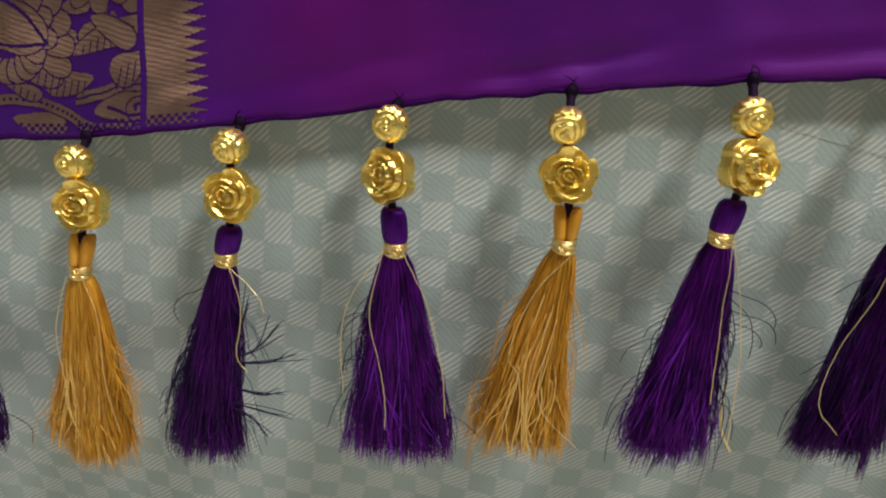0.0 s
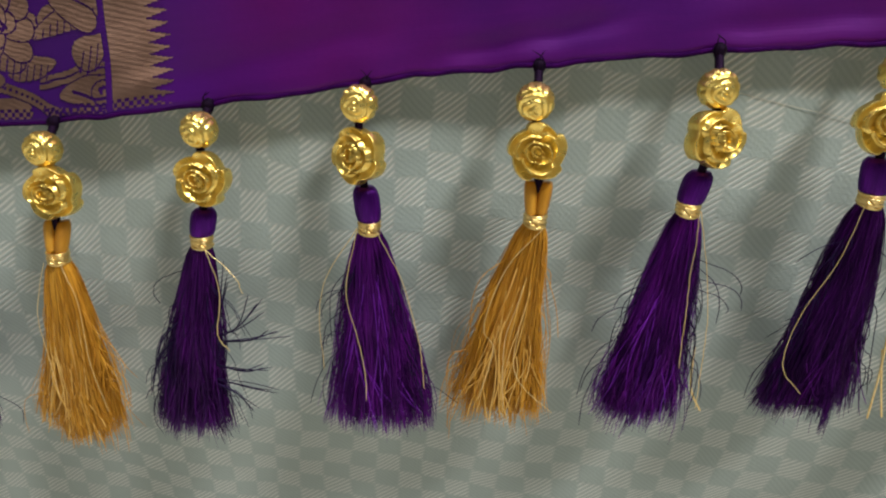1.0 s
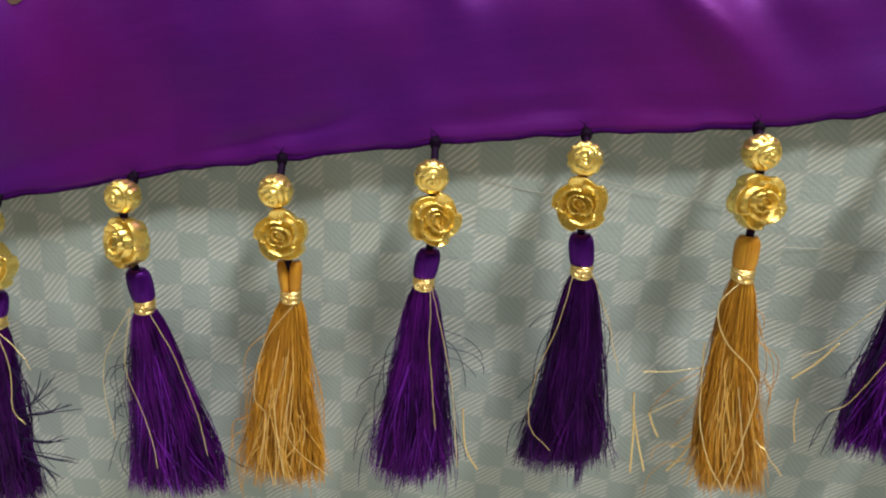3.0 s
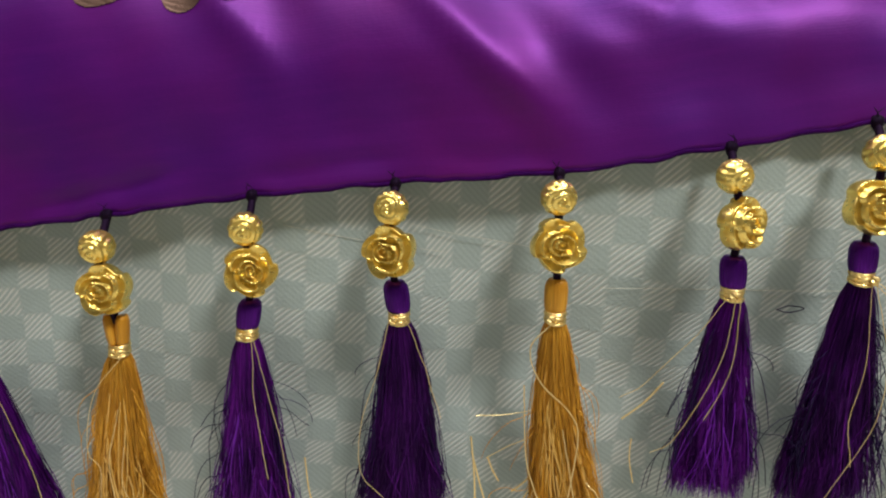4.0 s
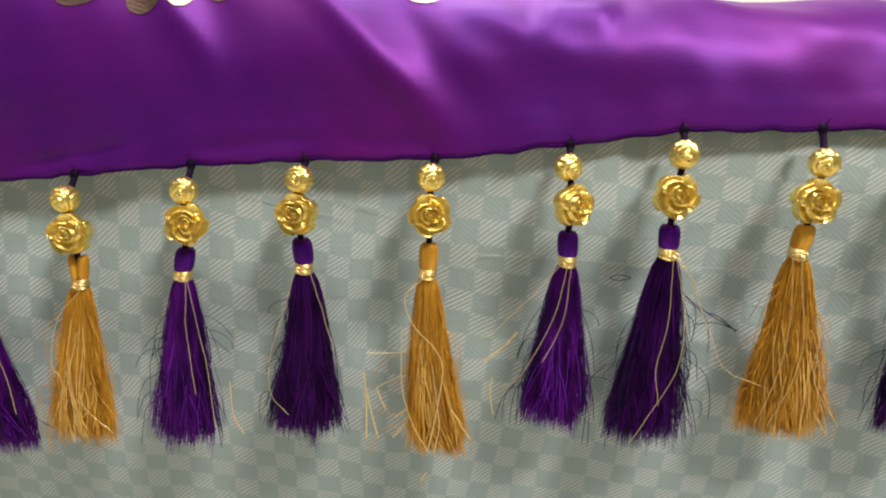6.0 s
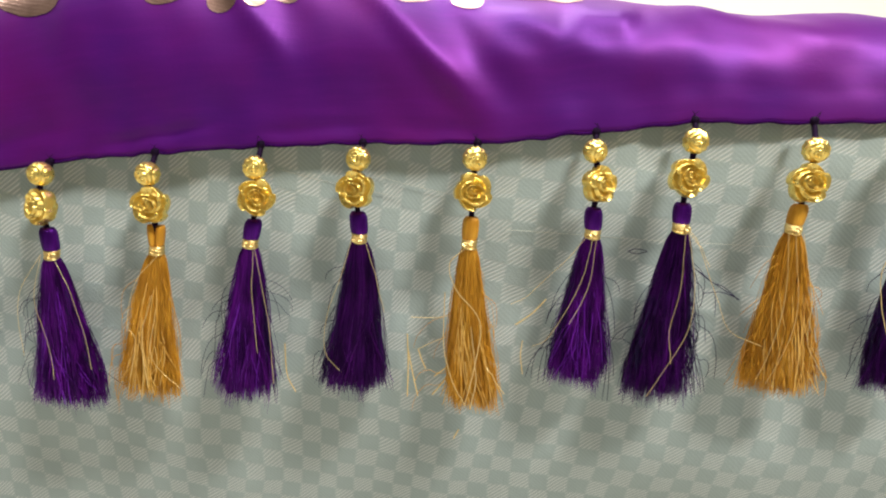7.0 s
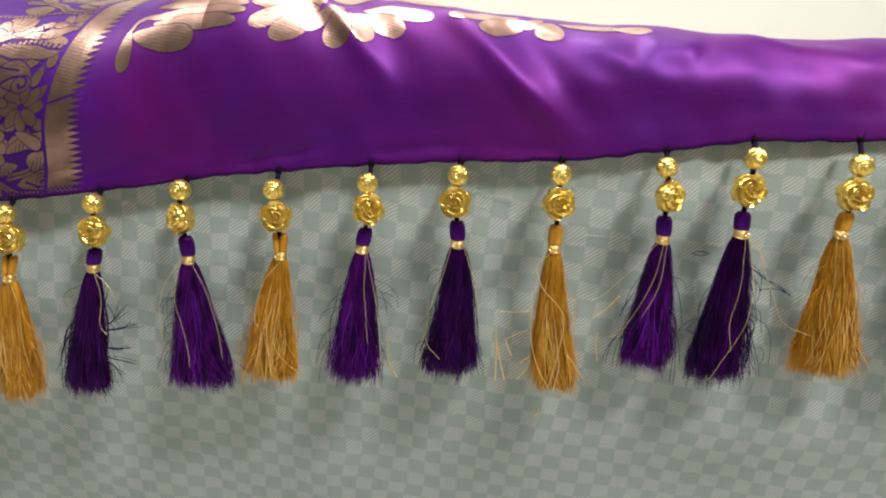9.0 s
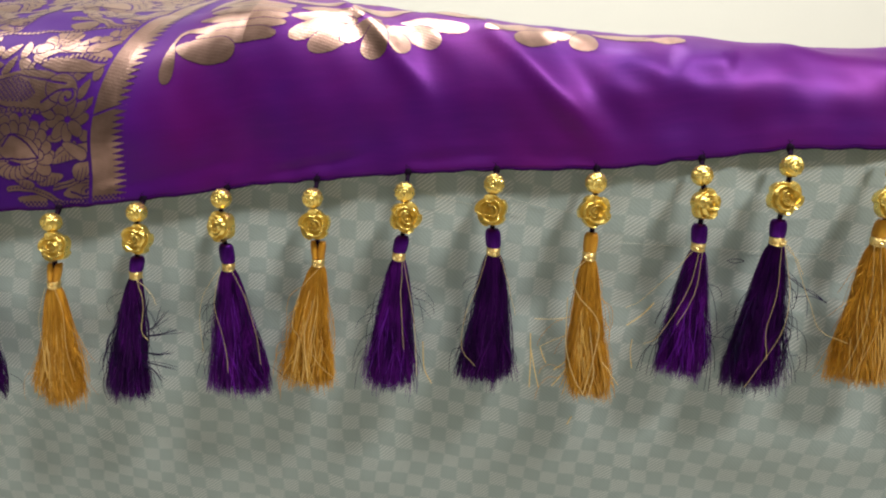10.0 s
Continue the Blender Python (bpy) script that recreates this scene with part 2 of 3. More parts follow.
tagged(slab("floor", (-2.0, -2.2, -0.1), (2.2, 1.5, 0.0), M_FLOOR), "smooth pale cream floor of the room", "floor")
tagged(slab("ceiling", (-2.0, -2.2, 2.6), (2.2, 1.5, 2.7), M_CEILING), "pale grey painted flat room ceiling", "ceiling")
tagged(slab("wall_north", (-2.0, 1.5, -0.1), (2.2, 1.6, 2.7), M_WALL), "plain cream painted wall behind the sofa", "wall")
tagged(slab("wall_south", (-2.0, -2.3, -0.1), (2.2, -2.2, 2.7), M_ROOM), "plain grey painted room wall", "wall")
tagged(slab("wall_west", (-2.1, -2.3, -0.1), (-2.0, 1.6, 2.7), M_ROOM), "plain grey painted room wall", "wall")
tagged(slab("wall_east", (2.2, -2.3, -0.1), (2.3, 1.6, 2.7), M_ROOM), "plain grey painted room wall", "wall")


# ---------------------------------------------------------------- sofa arm and saree surfaces
def shear(x):
    return 0.04 * (x - 0.08)


def smooth_profile(points, step):
    p = spline(points, 400)
    s = np.r_[0, np.cumsum(np.linalg.norm(np.diff(p, axis=0), axis=1))]
    t = np.arange(0, s[-1], step)
    return np.stack([np.interp(t, s, p[:, 0]), np.interp(t, s, p[:, 1])], 1)


def top_shift(u, y, z):
    """The arm's crown sinks to the right and slopes up to the back on the left."""
    crown = np.interp(u, (-0.1, 0.013, 0.06, 0.10, 0.13, 0.2), (0.004, 0.005, 0.001, -0.001, -0.0035, -0.005))
    slope = np.interp(u, (-0.12, -0.05, 0.0, 0.04, 0.3), (0.30, 0.24, 0.10, 0.02, 0.0))
    return crown * ease((z - 0.615) / 0.04) + slope * np.clip(y - 0.168, 0, 0.2)


def back_shift(u, z):
    """On the left the drape leans back well below its crown."""
    amount = np.interp(u, (-0.12, -0.075, -0.025), (1.0, 0.9, 0.0))
    return amount * 15.0 * np.clip(z - 0.612, 0, 0.05) ** 2


def sofa_front(z):
    return 0.1522 + 0.05 * (0.585 - z) + 2.6 * np.clip(0.53 - z, 0, 0.06) ** 2 + 0.2 * np.maximum(0, 0.47 - z)


def build_sofa_arm():
    low = [(sofa_front(z), z) for z in (0.30, 0.36, 0.40, 0.44, 0.47, 0.50, 0.53, 0.56, 0.59, 0.615)]
    points = [(0.30, 0.02), (0.30, 0.12), (0.30, 0.24)] + low
    points += [(0.1540, 0.632), (0.1580, 0.642), (0.1655, 0.6495), (0.178, 0.6540), (0.20, 0.6555), (0.27, 0.6555), (0.33, 0.652), (0.36, 0.635), (0.37, 0.60), (0.372, 0.4), (0.372, 0.2), (0.372, 0.02)]
    prof = smooth_profile(points, 0.005)
    u = np.arange(-0.75, 0.95, 0.01)
    s = np.arange(len(prof)) * 0.005
    uu, ss = np.meshgrid(u, s, indexing="ij")
    y, z = prof[None, :, 0] + 0 * uu, prof[None, :, 1] + 0 * uu
    dent = 0.0008 * np.sin(uu * 61 + z * 35) + 0.0006 * np.sin(z * 120 - uu * 23)
    zz = z + top_shift(uu, y, z)
    verts = np.stack([uu, y + back_shift(uu, z + 0.004) + shear(uu) + dent, zz], -1).reshape(-1, 3)
    arm = thing("sofa_arm", (0.1, 0.3, 0.0), "padded sofa arm in pale green checked jacquard", "sofa")
    faces = [tuple(f) for f in grid_faces(*uu.shape)]
    nc = len(s)
    faces += [tuple(range(nc)), tuple(range((len(u) - 1) * nc, len(u) * nc))[::-1]]
    part("padded_body", verts, faces, M_CLOTH, arm, uv=np.stack([uu, ss], -1).reshape(-1, 2))


build_sofa_arm()

HEM_X = (-0.40, -0.1516, -0.1262, -0.1040, -0.0735, -0.0462, -0.0184, 0.0065, 0.0242, 0.0417, 0.0758, 0.1008, 0.1213, 0.1411, 0.1607, 0.1797, 0.2171, 0.2418, 0.50)
HEM_Z = (0.5600, 0.5756, 0.5785, 0.5800, 0.5850, 0.5895, 0.5950, 0.5980, 0.6005, 0.6025, 0.6058, 0.6071, 0.6088, 0.6123, 0.6153, 0.6189, 0.6208, 0.6230, 0.6350)
_fine = np.arange(-0.42, 0.52, 0.001)
_hem = np.convolve(np.interp(np.clip(_fine, -0.40, 0.50), HEM_X, HEM_Z), np.ones(9) / 9, "same")
_hem += 0.0003 * np.sin(_fine * 410) * np.sin(_fine * 97 + 1.0) + 0.00007 * np.sin(_fine * 700 + 5.0 * np.sin(_fine * 60))
_hem[:6], _hem[-6:] = 0.56, 0.635
SAREE = smooth_profile([(0.1455, 0.53), (0.1457, 0.56), (0.1460, 0.585), (0.1468, 0.61), (0.1490, 0.630), (0.1528, 0.6425), (0.1605, 0.6535), (0.171, 0.6590), (0.185, 0.6612), (0.21, 0.662), (0.25, 0.662), (0.30, 0.661), (0.335, 0.657)], 0.0005)


def hem_height(u):
    return np.interp(u, _fine, _hem)


def ridge(u, v, a, b, width, height):
    """A fold from a to b."""
    a, b = np.array(a), np.array(b)
    d = b - a
    t = ((u - a[0]) * d[0] + (v - a[1]) * d[1]) / (d @ d)
    off = ((u - a[0]) * d[1] - (v - a[1]) * d[0]) / math.sqrt(d @ d)
    return height * np.exp(-((off / width) ** 2)) * ease((t + 0.3) / 0.4) * ease((1.25 - t) / 0.45)


def folds(u, v):
    h = ridge(u, v, (0.011, 0.070), (0.046, 0.030), 0.0035, 0.0016)
    h += ridge(u, v, (0.068, 0.055), (0.109, 0.014), 0.0043, 0.0022)
    h += ridge(u, v, (0.089, 0.052), (0.121, 0.017), 0.0060, -0.0016)
    h += ridge(u, v, (0.025, 0.070), (0.058, 0.032), 0.0060, -0.0012)
    h += ridge(u, v, (0.120, 0.044), (0.150, 0.026), 0.0055, 0.0016)
    h += ridge(u, v, (0.141, 0.0400), (0.158, 0.0385), 0.0065, 0.0022)
    h += ridge(u, v, (0.180, 0.046), (0.225, 0.030), 0.0060, 0.0014)
    h += ridge(u, v, (0.088, 0.0055), (0.112, 0.0035), 0.0026, -0.0006)
    h += ridge(u, v, (-0.010, 0.0040), (0.022, 0.0075), 0.0020, -0.0012)
    h += ridge(u, v, (0.045, 0.0045), (0.075, 0.0060), 0.0020, -0.0008)
    h += ridge(u, v, (-0.075, 0.006), (-0.03, 0.010), 0.0030, -0.0008)
    rise = ease(v / 0.03)
    h += rise * (0.0009 * np.sin(u * 75 + v * 50) + 0.0004 * np.sin(u * 133 - v * 90 + 1.0))
    h += 0.00012 * np.sin(u * 330 + v * 220) * ease(v / 0.015)
    h += (0.0005 * np.sin(u * 140 + 0.6) + 0.0003 * np.sin(u * 263 + 4 * np.sin(u * 37))) * (1 - rise)
    return h


def saree_surface(u, v, lift=0.0):
    """World places on the draped saree, v metres up the cloth from its hem."""
    at = (hem_height(u) - 0.53 + v) / 0.0005
    steps = np.arange(len(SAREE))
    y, z = np.interp(at, steps, SAREE[:, 0]), np.interp(at, steps, SAREE[:, 1])
    ty = np.interp(at + 2, steps, SAREE[:, 0]) - np.interp(at - 2, steps, SAREE[:, 0])
    tz = np.interp(at + 2, steps, SAREE[:, 1]) - np.interp(at - 2, steps, SAREE[:, 1])
    size = np.sqrt(ty * ty + tz * tz) + 1e-9
    h = folds(u, v) * ease((0.13 - v) / 0.04) + lift
    h = h + 0.0022 * ease((v - 0.01) / 0.02) * ease((0.16 - v) / 0.03)
    return np.stack([u, y + back_shift(u, z) + shear(u) - h * tz / size, z + top_shift(u, y, z) + h * ty / size], -1)


def build_saree():
    saree = thing("saree", (0.06, 0.2, 0.66), "violet silk saree with copper zari draped over the sofa arm", "saree")
    u, v = np.arange(-0.36, 0.46, 0.002), np.arange(0, 0.205, 0.0016)
    uu, vv = np.meshgrid(u, v, indexing="ij")
    top, under = saree_surface(uu, vv), saree_surface(uu, vv, -0.0005)
    n = uu.size
    faces = grid_faces(*uu.shape)
    border = np.r_[np.arange(len(u)) * len(v), (len(u) - 1) * len(v) + np.arange(1, len(v)), (np.arange(len(u) - 1)[::-1] + 1) * len(v) - 1, np.arange(1, len(v) - 1)[::-1]]
    after = np.roll(border, -1)
    rim = np.stack([border, after, after + n, border + n], 1)
    uv = np.stack([uu, vv], -1).reshape(-1, 2)
    cloth = part("silk_cloth", np.concatenate([top.reshape(-1, 3), under.reshape(-1, 3)]), np.concatenate([faces, faces[:, ::-1] + n, rim]), M_SILK, saree, uv=np.concatenate([uv, uv]))
    # rolled hem
    line = np.arange(-0.36, 0.459, 0.0015)
    uneven = np.sin(line * 270 + 3 * np.sin(line * 95)) * np.sin(line * 41 + 2.0)
    roll = saree_surface(line, 0.0001 + 0.00014 * uneven, -0.0002 + 0.0002 * np.sin(line * 190))
    part("rolled_hem", *tubes(roll[None], 0.00055, 7), M_HEM, saree, "dark rolled and stitched hem edge")
    return saree


saree = build_saree()


# ---------------------------------------------------------------- woven zari motifs
def oval(x, y, cx, cy, a, b, rot=0.0, grow=0.0):
    c, s = math.cos(radians(rot)), math.sin(radians(rot))
    p, q = (x - cx) * c + (y - cy) * s, (y - cy) * c - (x - cx) * s
    return (p / (a + grow)) ** 2 + (q / (b + grow)) ** 2 < 1


def leaf(x, y, cx, cy, a, b, rot=0.0, grow=0.0):
    """A pointed leaf with its fat end first."""
    c, s = math.cos(radians(rot)), math.sin(radians(rot))
    p, q = ((x - cx) * c + (y - cy) * s) / (a + grow), (y - cy) * c - (x - cx) * s
    return (np.abs(p) < 1) & (np.abs(q) < (b + grow) * np.sqrt(np.maximum(0, 1 - p * p)) * (1 - 0.35 * p))


class Loom:
    """Paints woven shapes, in millimetres, on a fine grid of picks."""

    def __init__(self, u0, u1, v0, v1, pick):
        self.u, self.v, self.pick = np.arange(u0, u1, pick), np.arange(v0, v1, pick), pick
        self.x, self.y = np.meshgrid((self.u + pick / 2) * 1000, (self.v + pick / 2) * 1000, indexing="ij")
        self.on = np.zeros(self.x.shape, bool)

    def put(self, shape, *args, edge=0.36):
        self.on &= ~shape(self.x, self.y, *args, grow=edge)
        self.on |= shape(self.x, self.y, *args)

    def line(self, points, width, on=False):
        for cx, cy in spline(points, 12 * len(points)):
            spot = (self.x - cx) ** 2 + (self.y - cy) ** 2 < width * width
            self.on = (self.on | spot) if on else (self.on & ~spot)

    def fan(self, cx, cy, inner, outer, fat, first, last, count):
        for a in np.linspace(first, last, count):
            r = (inner + outer) / 2
            self.put(leaf, cx + r * math.cos(radians(a)), cy + r * math.sin(radians(a)), (outer - inner) / 2, fat, a + 180)

    def bloom(self, cx, cy, r, count=8):
        for k in range(count):
            a = 360 / count * k
            self.put(oval, cx + 0.58 * r * math.cos(radians(a)), cy + 0.58 * r * math.sin(radians(a)), 0.45 * r, 0.27 * r, a, edge=0.3)
        self.on &= ~oval(self.x, self.y, cx, cy, 0.16 * r, 0.16 * r)

    def weave(self, name, label, parent, slide):
        i, j = np.nonzero(self.on)
        nv = len(self.v) + 1
        corner = np.stack([i * nv + j, (i + 1) * nv + j, (i + 1) * nv + j + 1, i * nv + j + 1], 1)
        used, faces = np.unique(corner, return_inverse=True)
        u = self.u[0] + (used // nv) * self.pick
        v = self.v[0] + (used % nv) * self.pick
        u = slide(u, v)
        return part(name, saree_surface(u, v, 0.00022), faces.reshape(-1, 4), M_ZARI, parent, label, uv=np.stack([u, v], 1))


def border_slide(u, v):
    return u + 0.0078 + 0.08 * v


def spray_slide(u, v):
    return u


def build_border():
    loom = Loom(-0.205, -0.0790, 0.0012, 0.140, 0.00025)
    x, y = loom.x, loom.y
    for base in (0.0, 69.0):
        # small leaves that fill the ground between the large motifs
        for row in range(2, 10):
            for col in range(9):
                turn = (37 * row + 71 * col) % 180
                loom.put(leaf, -150 + 6.2 * col + 3.1 * (row % 2), base + 11.5 + 5.6 * row, 3.5, 1.8, turn)
        # the foot: beaded vine, curled paisley and combed leaves
        for cx in (-205.2, -152.6, -100.0):
            loom.put(leaf, cx - 20, base + 3.4, 6.5, 2.6, 172)
            vine = [(cx - 30, base + 8.6), (cx - 21, base + 8.4), (cx - 13, base + 5.4), (cx - 7, base + 1.9), (cx + 1, base + 1.4), (cx + 5.4, base + 2.6)]
            loom.line(vine, 1.45)
            loom.line(vine, 1.15, True)
            for px, py in spline(vine, 32):
                loom.on &= ~oval(x, y, px, py, 0.38, 0.38)
            loom.put(leaf, cx, base + 6.1, 6.6, 3.1, 186)
            loom.put(oval, cx + 4.0, base + 5.6, 2.5, 2.5)
            loom.line([(cx - 3, base + 6.0), (cx + 2, base + 4.4), (cx + 5.2, base + 4.6), (cx + 5.4, base + 6.4), (cx + 3.6, base + 6.6), (cx + 3.6, base + 5.6)], 0.4)
            for rise in (9.2, 10.8):
                ribbon = [(cx - 11, base + rise - 1.0), (cx - 4, base + rise - 0.6), (cx + 0.5, base + rise + 1.0), (cx + 5, base + rise + 0.8)]
                loom.line(ribbon, 0.85)
                loom.line(ribbon, 0.55, True)
            for dx, dy, a, b, rot in ((-13, 12.4, 6.2, 2.7, 4), (1.8, 14.6, 4.6, 3.3, 30), (-3, 21.2, 9.4, 2.5, 195), (-20, 14.4, 5.6, 2.4, 170), (-24, 10.9, 4.5, 1.6, 160)):
                loom.put(leaf, cx + dx, base + dy, a, b, rot)
                comb = oval(x, y, cx + dx, base + dy - 0.55 * b, a, 0.75 * b, rot) & (np.mod(x - 0.25 * y, 1.7) < 0.32)
                loom.on &= ~comb
            for d in np.arange(-26, 26, 1.9):
                loom.put(oval, cx + d, base + 0.4, 0.7, 0.5)
        # the lotus
        for cx in (-180, -127.4):
            loom.fan(cx, base + 22, 7, 16.5, 2.5, -25, 205, 13)
            loom.fan(cx, base + 21.5, 4, 9.5, 2.3, 198, 342, 9)
            loom.fan(cx, base + 23, 4, 12.5, 2.1, -5, 185, 9)
            loom.put(oval, cx + 2, base + 24.5, 8.5, 5.6, -12)
            loom.line([(cx - 5, base + 26), (cx - 1, base + 30), (cx + 5, base + 27.5), (cx + 10, base + 21)], 0.45)
            loom.line([(cx - 7, base + 21), (cx + 1, base + 20.4), (cx + 10, base + 21)], 0.4)
        # side blossoms and buds
        for cx in (-157, -104.2):
            loom.bloom(cx, base + 34.4, 8.6)
            loom.put(leaf, cx + 3, base + 22.5, 6.0, 2.4, 150)
            loom.put(leaf, cx - 10, base + 38.5, 5, 1.5, 150)
        # the long-necked paisley with its curled head
        for cx in (-176, -121.5):
            loom.put(leaf, cx - 6, base + 47, 20, 7.0, 172)
            loom.put(oval, cx + 12, base + 46, 7.5, 4.4, -32)
            loom.put(oval, cx + 15.5, base + 42.6, 3.4, 2.8)
            loom.line([(cx + 5, base + 42.2), (cx + 10, base + 45.2), (cx + 16, base + 45), (cx + 17.4, base + 42.4), (cx + 15.4, base + 41.4), (cx + 14.4, base + 42.8)], 0.45)
            body = oval(x, y, cx - 9, base + 47, 10, 4.2, -8)
            mesh_lines = (np.mod(x + 1.2 * y, 2.0) < 0.5) | (np.mod(x - 1.2 * y, 2.0) < 0.5)
            loom.on &= ~(body & mesh_lines)
            loom.line([(cx - 24, base + 50), (cx - 10, base + 52), (cx + 4, base + 50), (cx + 13, base + 47.5)], 0.4)
            for t in np.linspace(0, 1, 14):
                loom.put(oval, cx - 24 + 28 * t, base + 38.6 + 1.2 * math.sin(3 * t), 0.8, 0.8)
        # the upper paisley with its beaded spine, and leaves
        for cx in (-166, -111):
            loom.put(leaf, cx - 1, base + 56.6, 17.5, 4.4, 172)
            loom.line([(cx - 14, base + 55.6), (cx - 7, base + 58.6), (cx + 4, base + 56.8), (cx + 15, base + 54)], 1.1)
            for t in np.linspace(0, 1, 14):
                loom.put(oval, cx - 13 + 27 * t, base + 56.6 + 1.7 * math.sin(math.pi * t) - 2.0 * t, 0.75, 0.75, edge=0.0)
            loom.put(leaf, cx + 10, base + 60.5, 6, 1.9, 14)
            loom.put(oval, cx + 4, base + 63.4, 2.0, 1.4)
            loom.fan(cx - 10, base + 61.5, 1.5, 9, 1.8, 5, 175, 7)
            loom.fan(cx + 12, base + 63.5, 1, 6, 1.4, 0, 180, 5)
    inside = x < -95.2
    loom.on &= inside
    # the solid stripe, its cut and its saw teeth
    stripe = (x > -93.8) & (x < -85.2)
    cut = np.abs(y - 36.0 - 0.22 * (x + 88)) < 0.45
    tooth = np.abs(np.mod(y, 2.4) - 1.2) * 2 / 2.4
    teeth = (x >= -85.2) & (x < -85.2 + 5.2 * (1 - tooth))
    loom.on |= (stripe | teeth) & ~cut
    loom.on &= ~((y < 3.4) & (np.mod(np.floor(x / 0.9) + np.floor(y / 0.9), 2) < 1))
    loom.weave("zari_border", "copper gold woven border of lotus and paisley", saree, border_slide)


def build_sprays():
    loom = Loom(-0.065, 0.150, 0.030, 0.110, 0.00025)
    # each blade from its fat end to its tip, with its half width
    first = ((-9, 68, -44, 76, 4.2), (-9, 63.5, -47, 70, 3.6), (-9, 59.8, -50, 66, 2.6), (-9, 56.4, -54, 61.5, 2.3), (-12, 52.2, -48, 58, 2.9), (-28, 48.8, -56, 55, 4.6), (-56, 42, -58, 57, 2.8))
    second = ((20, 60, -6, 66, 3.2), (18, 56, -8, 60.5, 3.2), (-7, 51.0, 16, 58.5, 3.6), (1, 46.0, 24, 55, 4.4), (13, 48, 27, 58, 3.2), (61, 53.6, 34, 59, 3.4), (51, 47.4, 31, 55, 4.2), (39, 42.8, 29, 55, 3.3), (26, 40.5, 26.5, 56, 5.0))
    third = ((67, 53, 93, 59, 3.0), (79, 46.8, 98, 57, 4.6), (95, 52, 102, 60, 2.6), (132, 55, 108, 60, 3.0), (104, 46.3, 106, 59, 5.2), (143, 51, 128, 56, 2.8))
    for x0, y0, x1, y1, half in first + second + third:
        loom.put(leaf, (x0 + x1) / 2, (y0 + y1) / 2, math.hypot(x1 - x0, y1 - y0) / 2, half, math.degrees(math.atan2(y1 - y0, x1 - x0)), edge=0.3)
    for cx, cy, a, b, rot in ((-40, 82, 14, 4.5, 20), (-4, 76, 14, 4.5, 160), (26, 70, 13, 4.2, 20), (54, 68, 13, 4.2, 165), (-25, 92, 12, 5, 10), (8, 88, 12, 5, 170)):
        loom.put(leaf, cx, cy, a, b, rot)
    loom.line([(-57.5, 57), (-56, 60), (-52, 61.4), (-44, 61)], 0.8, True)
    loom.weave("leaf_sprays", "copper gold woven leaf sprays", saree, spray_slide)


build_border()
build_sprays()


# ---------------------------------------------------------------- tassels
def ball_bead_mesh(centre, r, yaw, pitch):
    """A round bead with a rosette pressed into each side and fluted round its waist."""
    rows, cols = 40, 60
    th = np.linspace(0.001, math.pi - 0.001, rows)[:, None]
    ph = (np.arange(cols) * 2 * math.pi / cols)[None]
    from_pole = np.minimum(th, math.pi - th)
    coil = np.abs(np.mod(from_pole / 0.38 - ph / (2 * math.pi) + 0.16 * np.sin(3 * ph + 2 * from_pole), 1.0) - 0.5) * 2
    disc = ease((1.12 - from_pole) / 0.1)
    flute = np.abs(np.sin(ph * 6 + 0.6 * np.sin(th * 3)))
    dip = disc * (0.13 * ease(coil * 1.25) - 0.13) + (1 - disc) * (0.13 * flute ** 0.6 - 0.13)
    rr = r * (1 + dip)
    p = np.stack([rr * np.sin(th) * np.cos(ph), -rr * np.cos(th) + 0 * ph, rr * np.sin(th) * np.sin(ph)], -1).reshape(-1, 3)
    p = p @ np.array(Euler((radians(pitch), 0, radians(yaw))).to_matrix()).T
    return p + np.array(centre), grid_faces(rows, cols, True)


def rose_face(spin):
    """Half of a cast rose: whorls of cupped petals, each with a raised rim."""
    rows, cols = 60, 96
    q = np.linspace(0, 1, rows)[:, None]
    a = (np.arange(cols) * 2 * math.pi / cols)[None] + spin
    def lap(count, phase, depth):
        """Petals that overlap round a whorl: each grows outward, then steps behind the next."""
        k = np.mod(count * a / (2 * math.pi) + phase, 1.0)
        return 1 - depth + depth * ease(k * 1.35) * (1 - 0.55 * np.clip((k - 0.9) / 0.1, 0, 1))

    edge = 0.0064 * lap(5, 0.1, 0.15)
    r = edge * q ** 0.9
    bud = 1 + 0.28 * np.cos(2 * a + 0.8)
    rims = [0 * a + 0.0, 0.0006 * bud, 0.0014 * bud * lap(1, 0.2, 0.35), 0.0028 * lap(2, 0.55, 0.28) * (1 + 0.10 * np.cos(2 * a + 0.8)), 0.0046 * lap(3, 0.15, 0.26) * (1 + 0.05 * np.cos(a + 2)), edge + 0.0001]
    foot = (0.0024, 0.0022, 0.0019, 0.0015, 0.0010)
    rise = (0.0004, 0.0021, 0.0020, 0.0018, 0.0009)
    high = 0 * (r + a)
    for k in range(5):
        t = (r - rims[k]) / np.maximum(rims[k + 1] - rims[k], 1e-5)
        inside = (t >= 0) & (t < 1)
        rim = foot[k] + rise[k] * np.clip(t, 0, 1) ** 1.6 - 0.0006 * np.clip((t - 0.86) / 0.14, 0, 1) ** 2
        high = np.where(inside, rim, high)
    high += 0.00005 * np.sin(13 * a + 5 * np.sin(2 * a)) * q ** 2
    high = np.where(q > 0.94, high * (1 - ((q - 0.94) / 0.06) ** 2 * 0.8), high)
    high = high + 0.0004
    return np.stack([r * np.cos(a - spin), -high, r * np.sin(a - spin)], -1), rows, cols


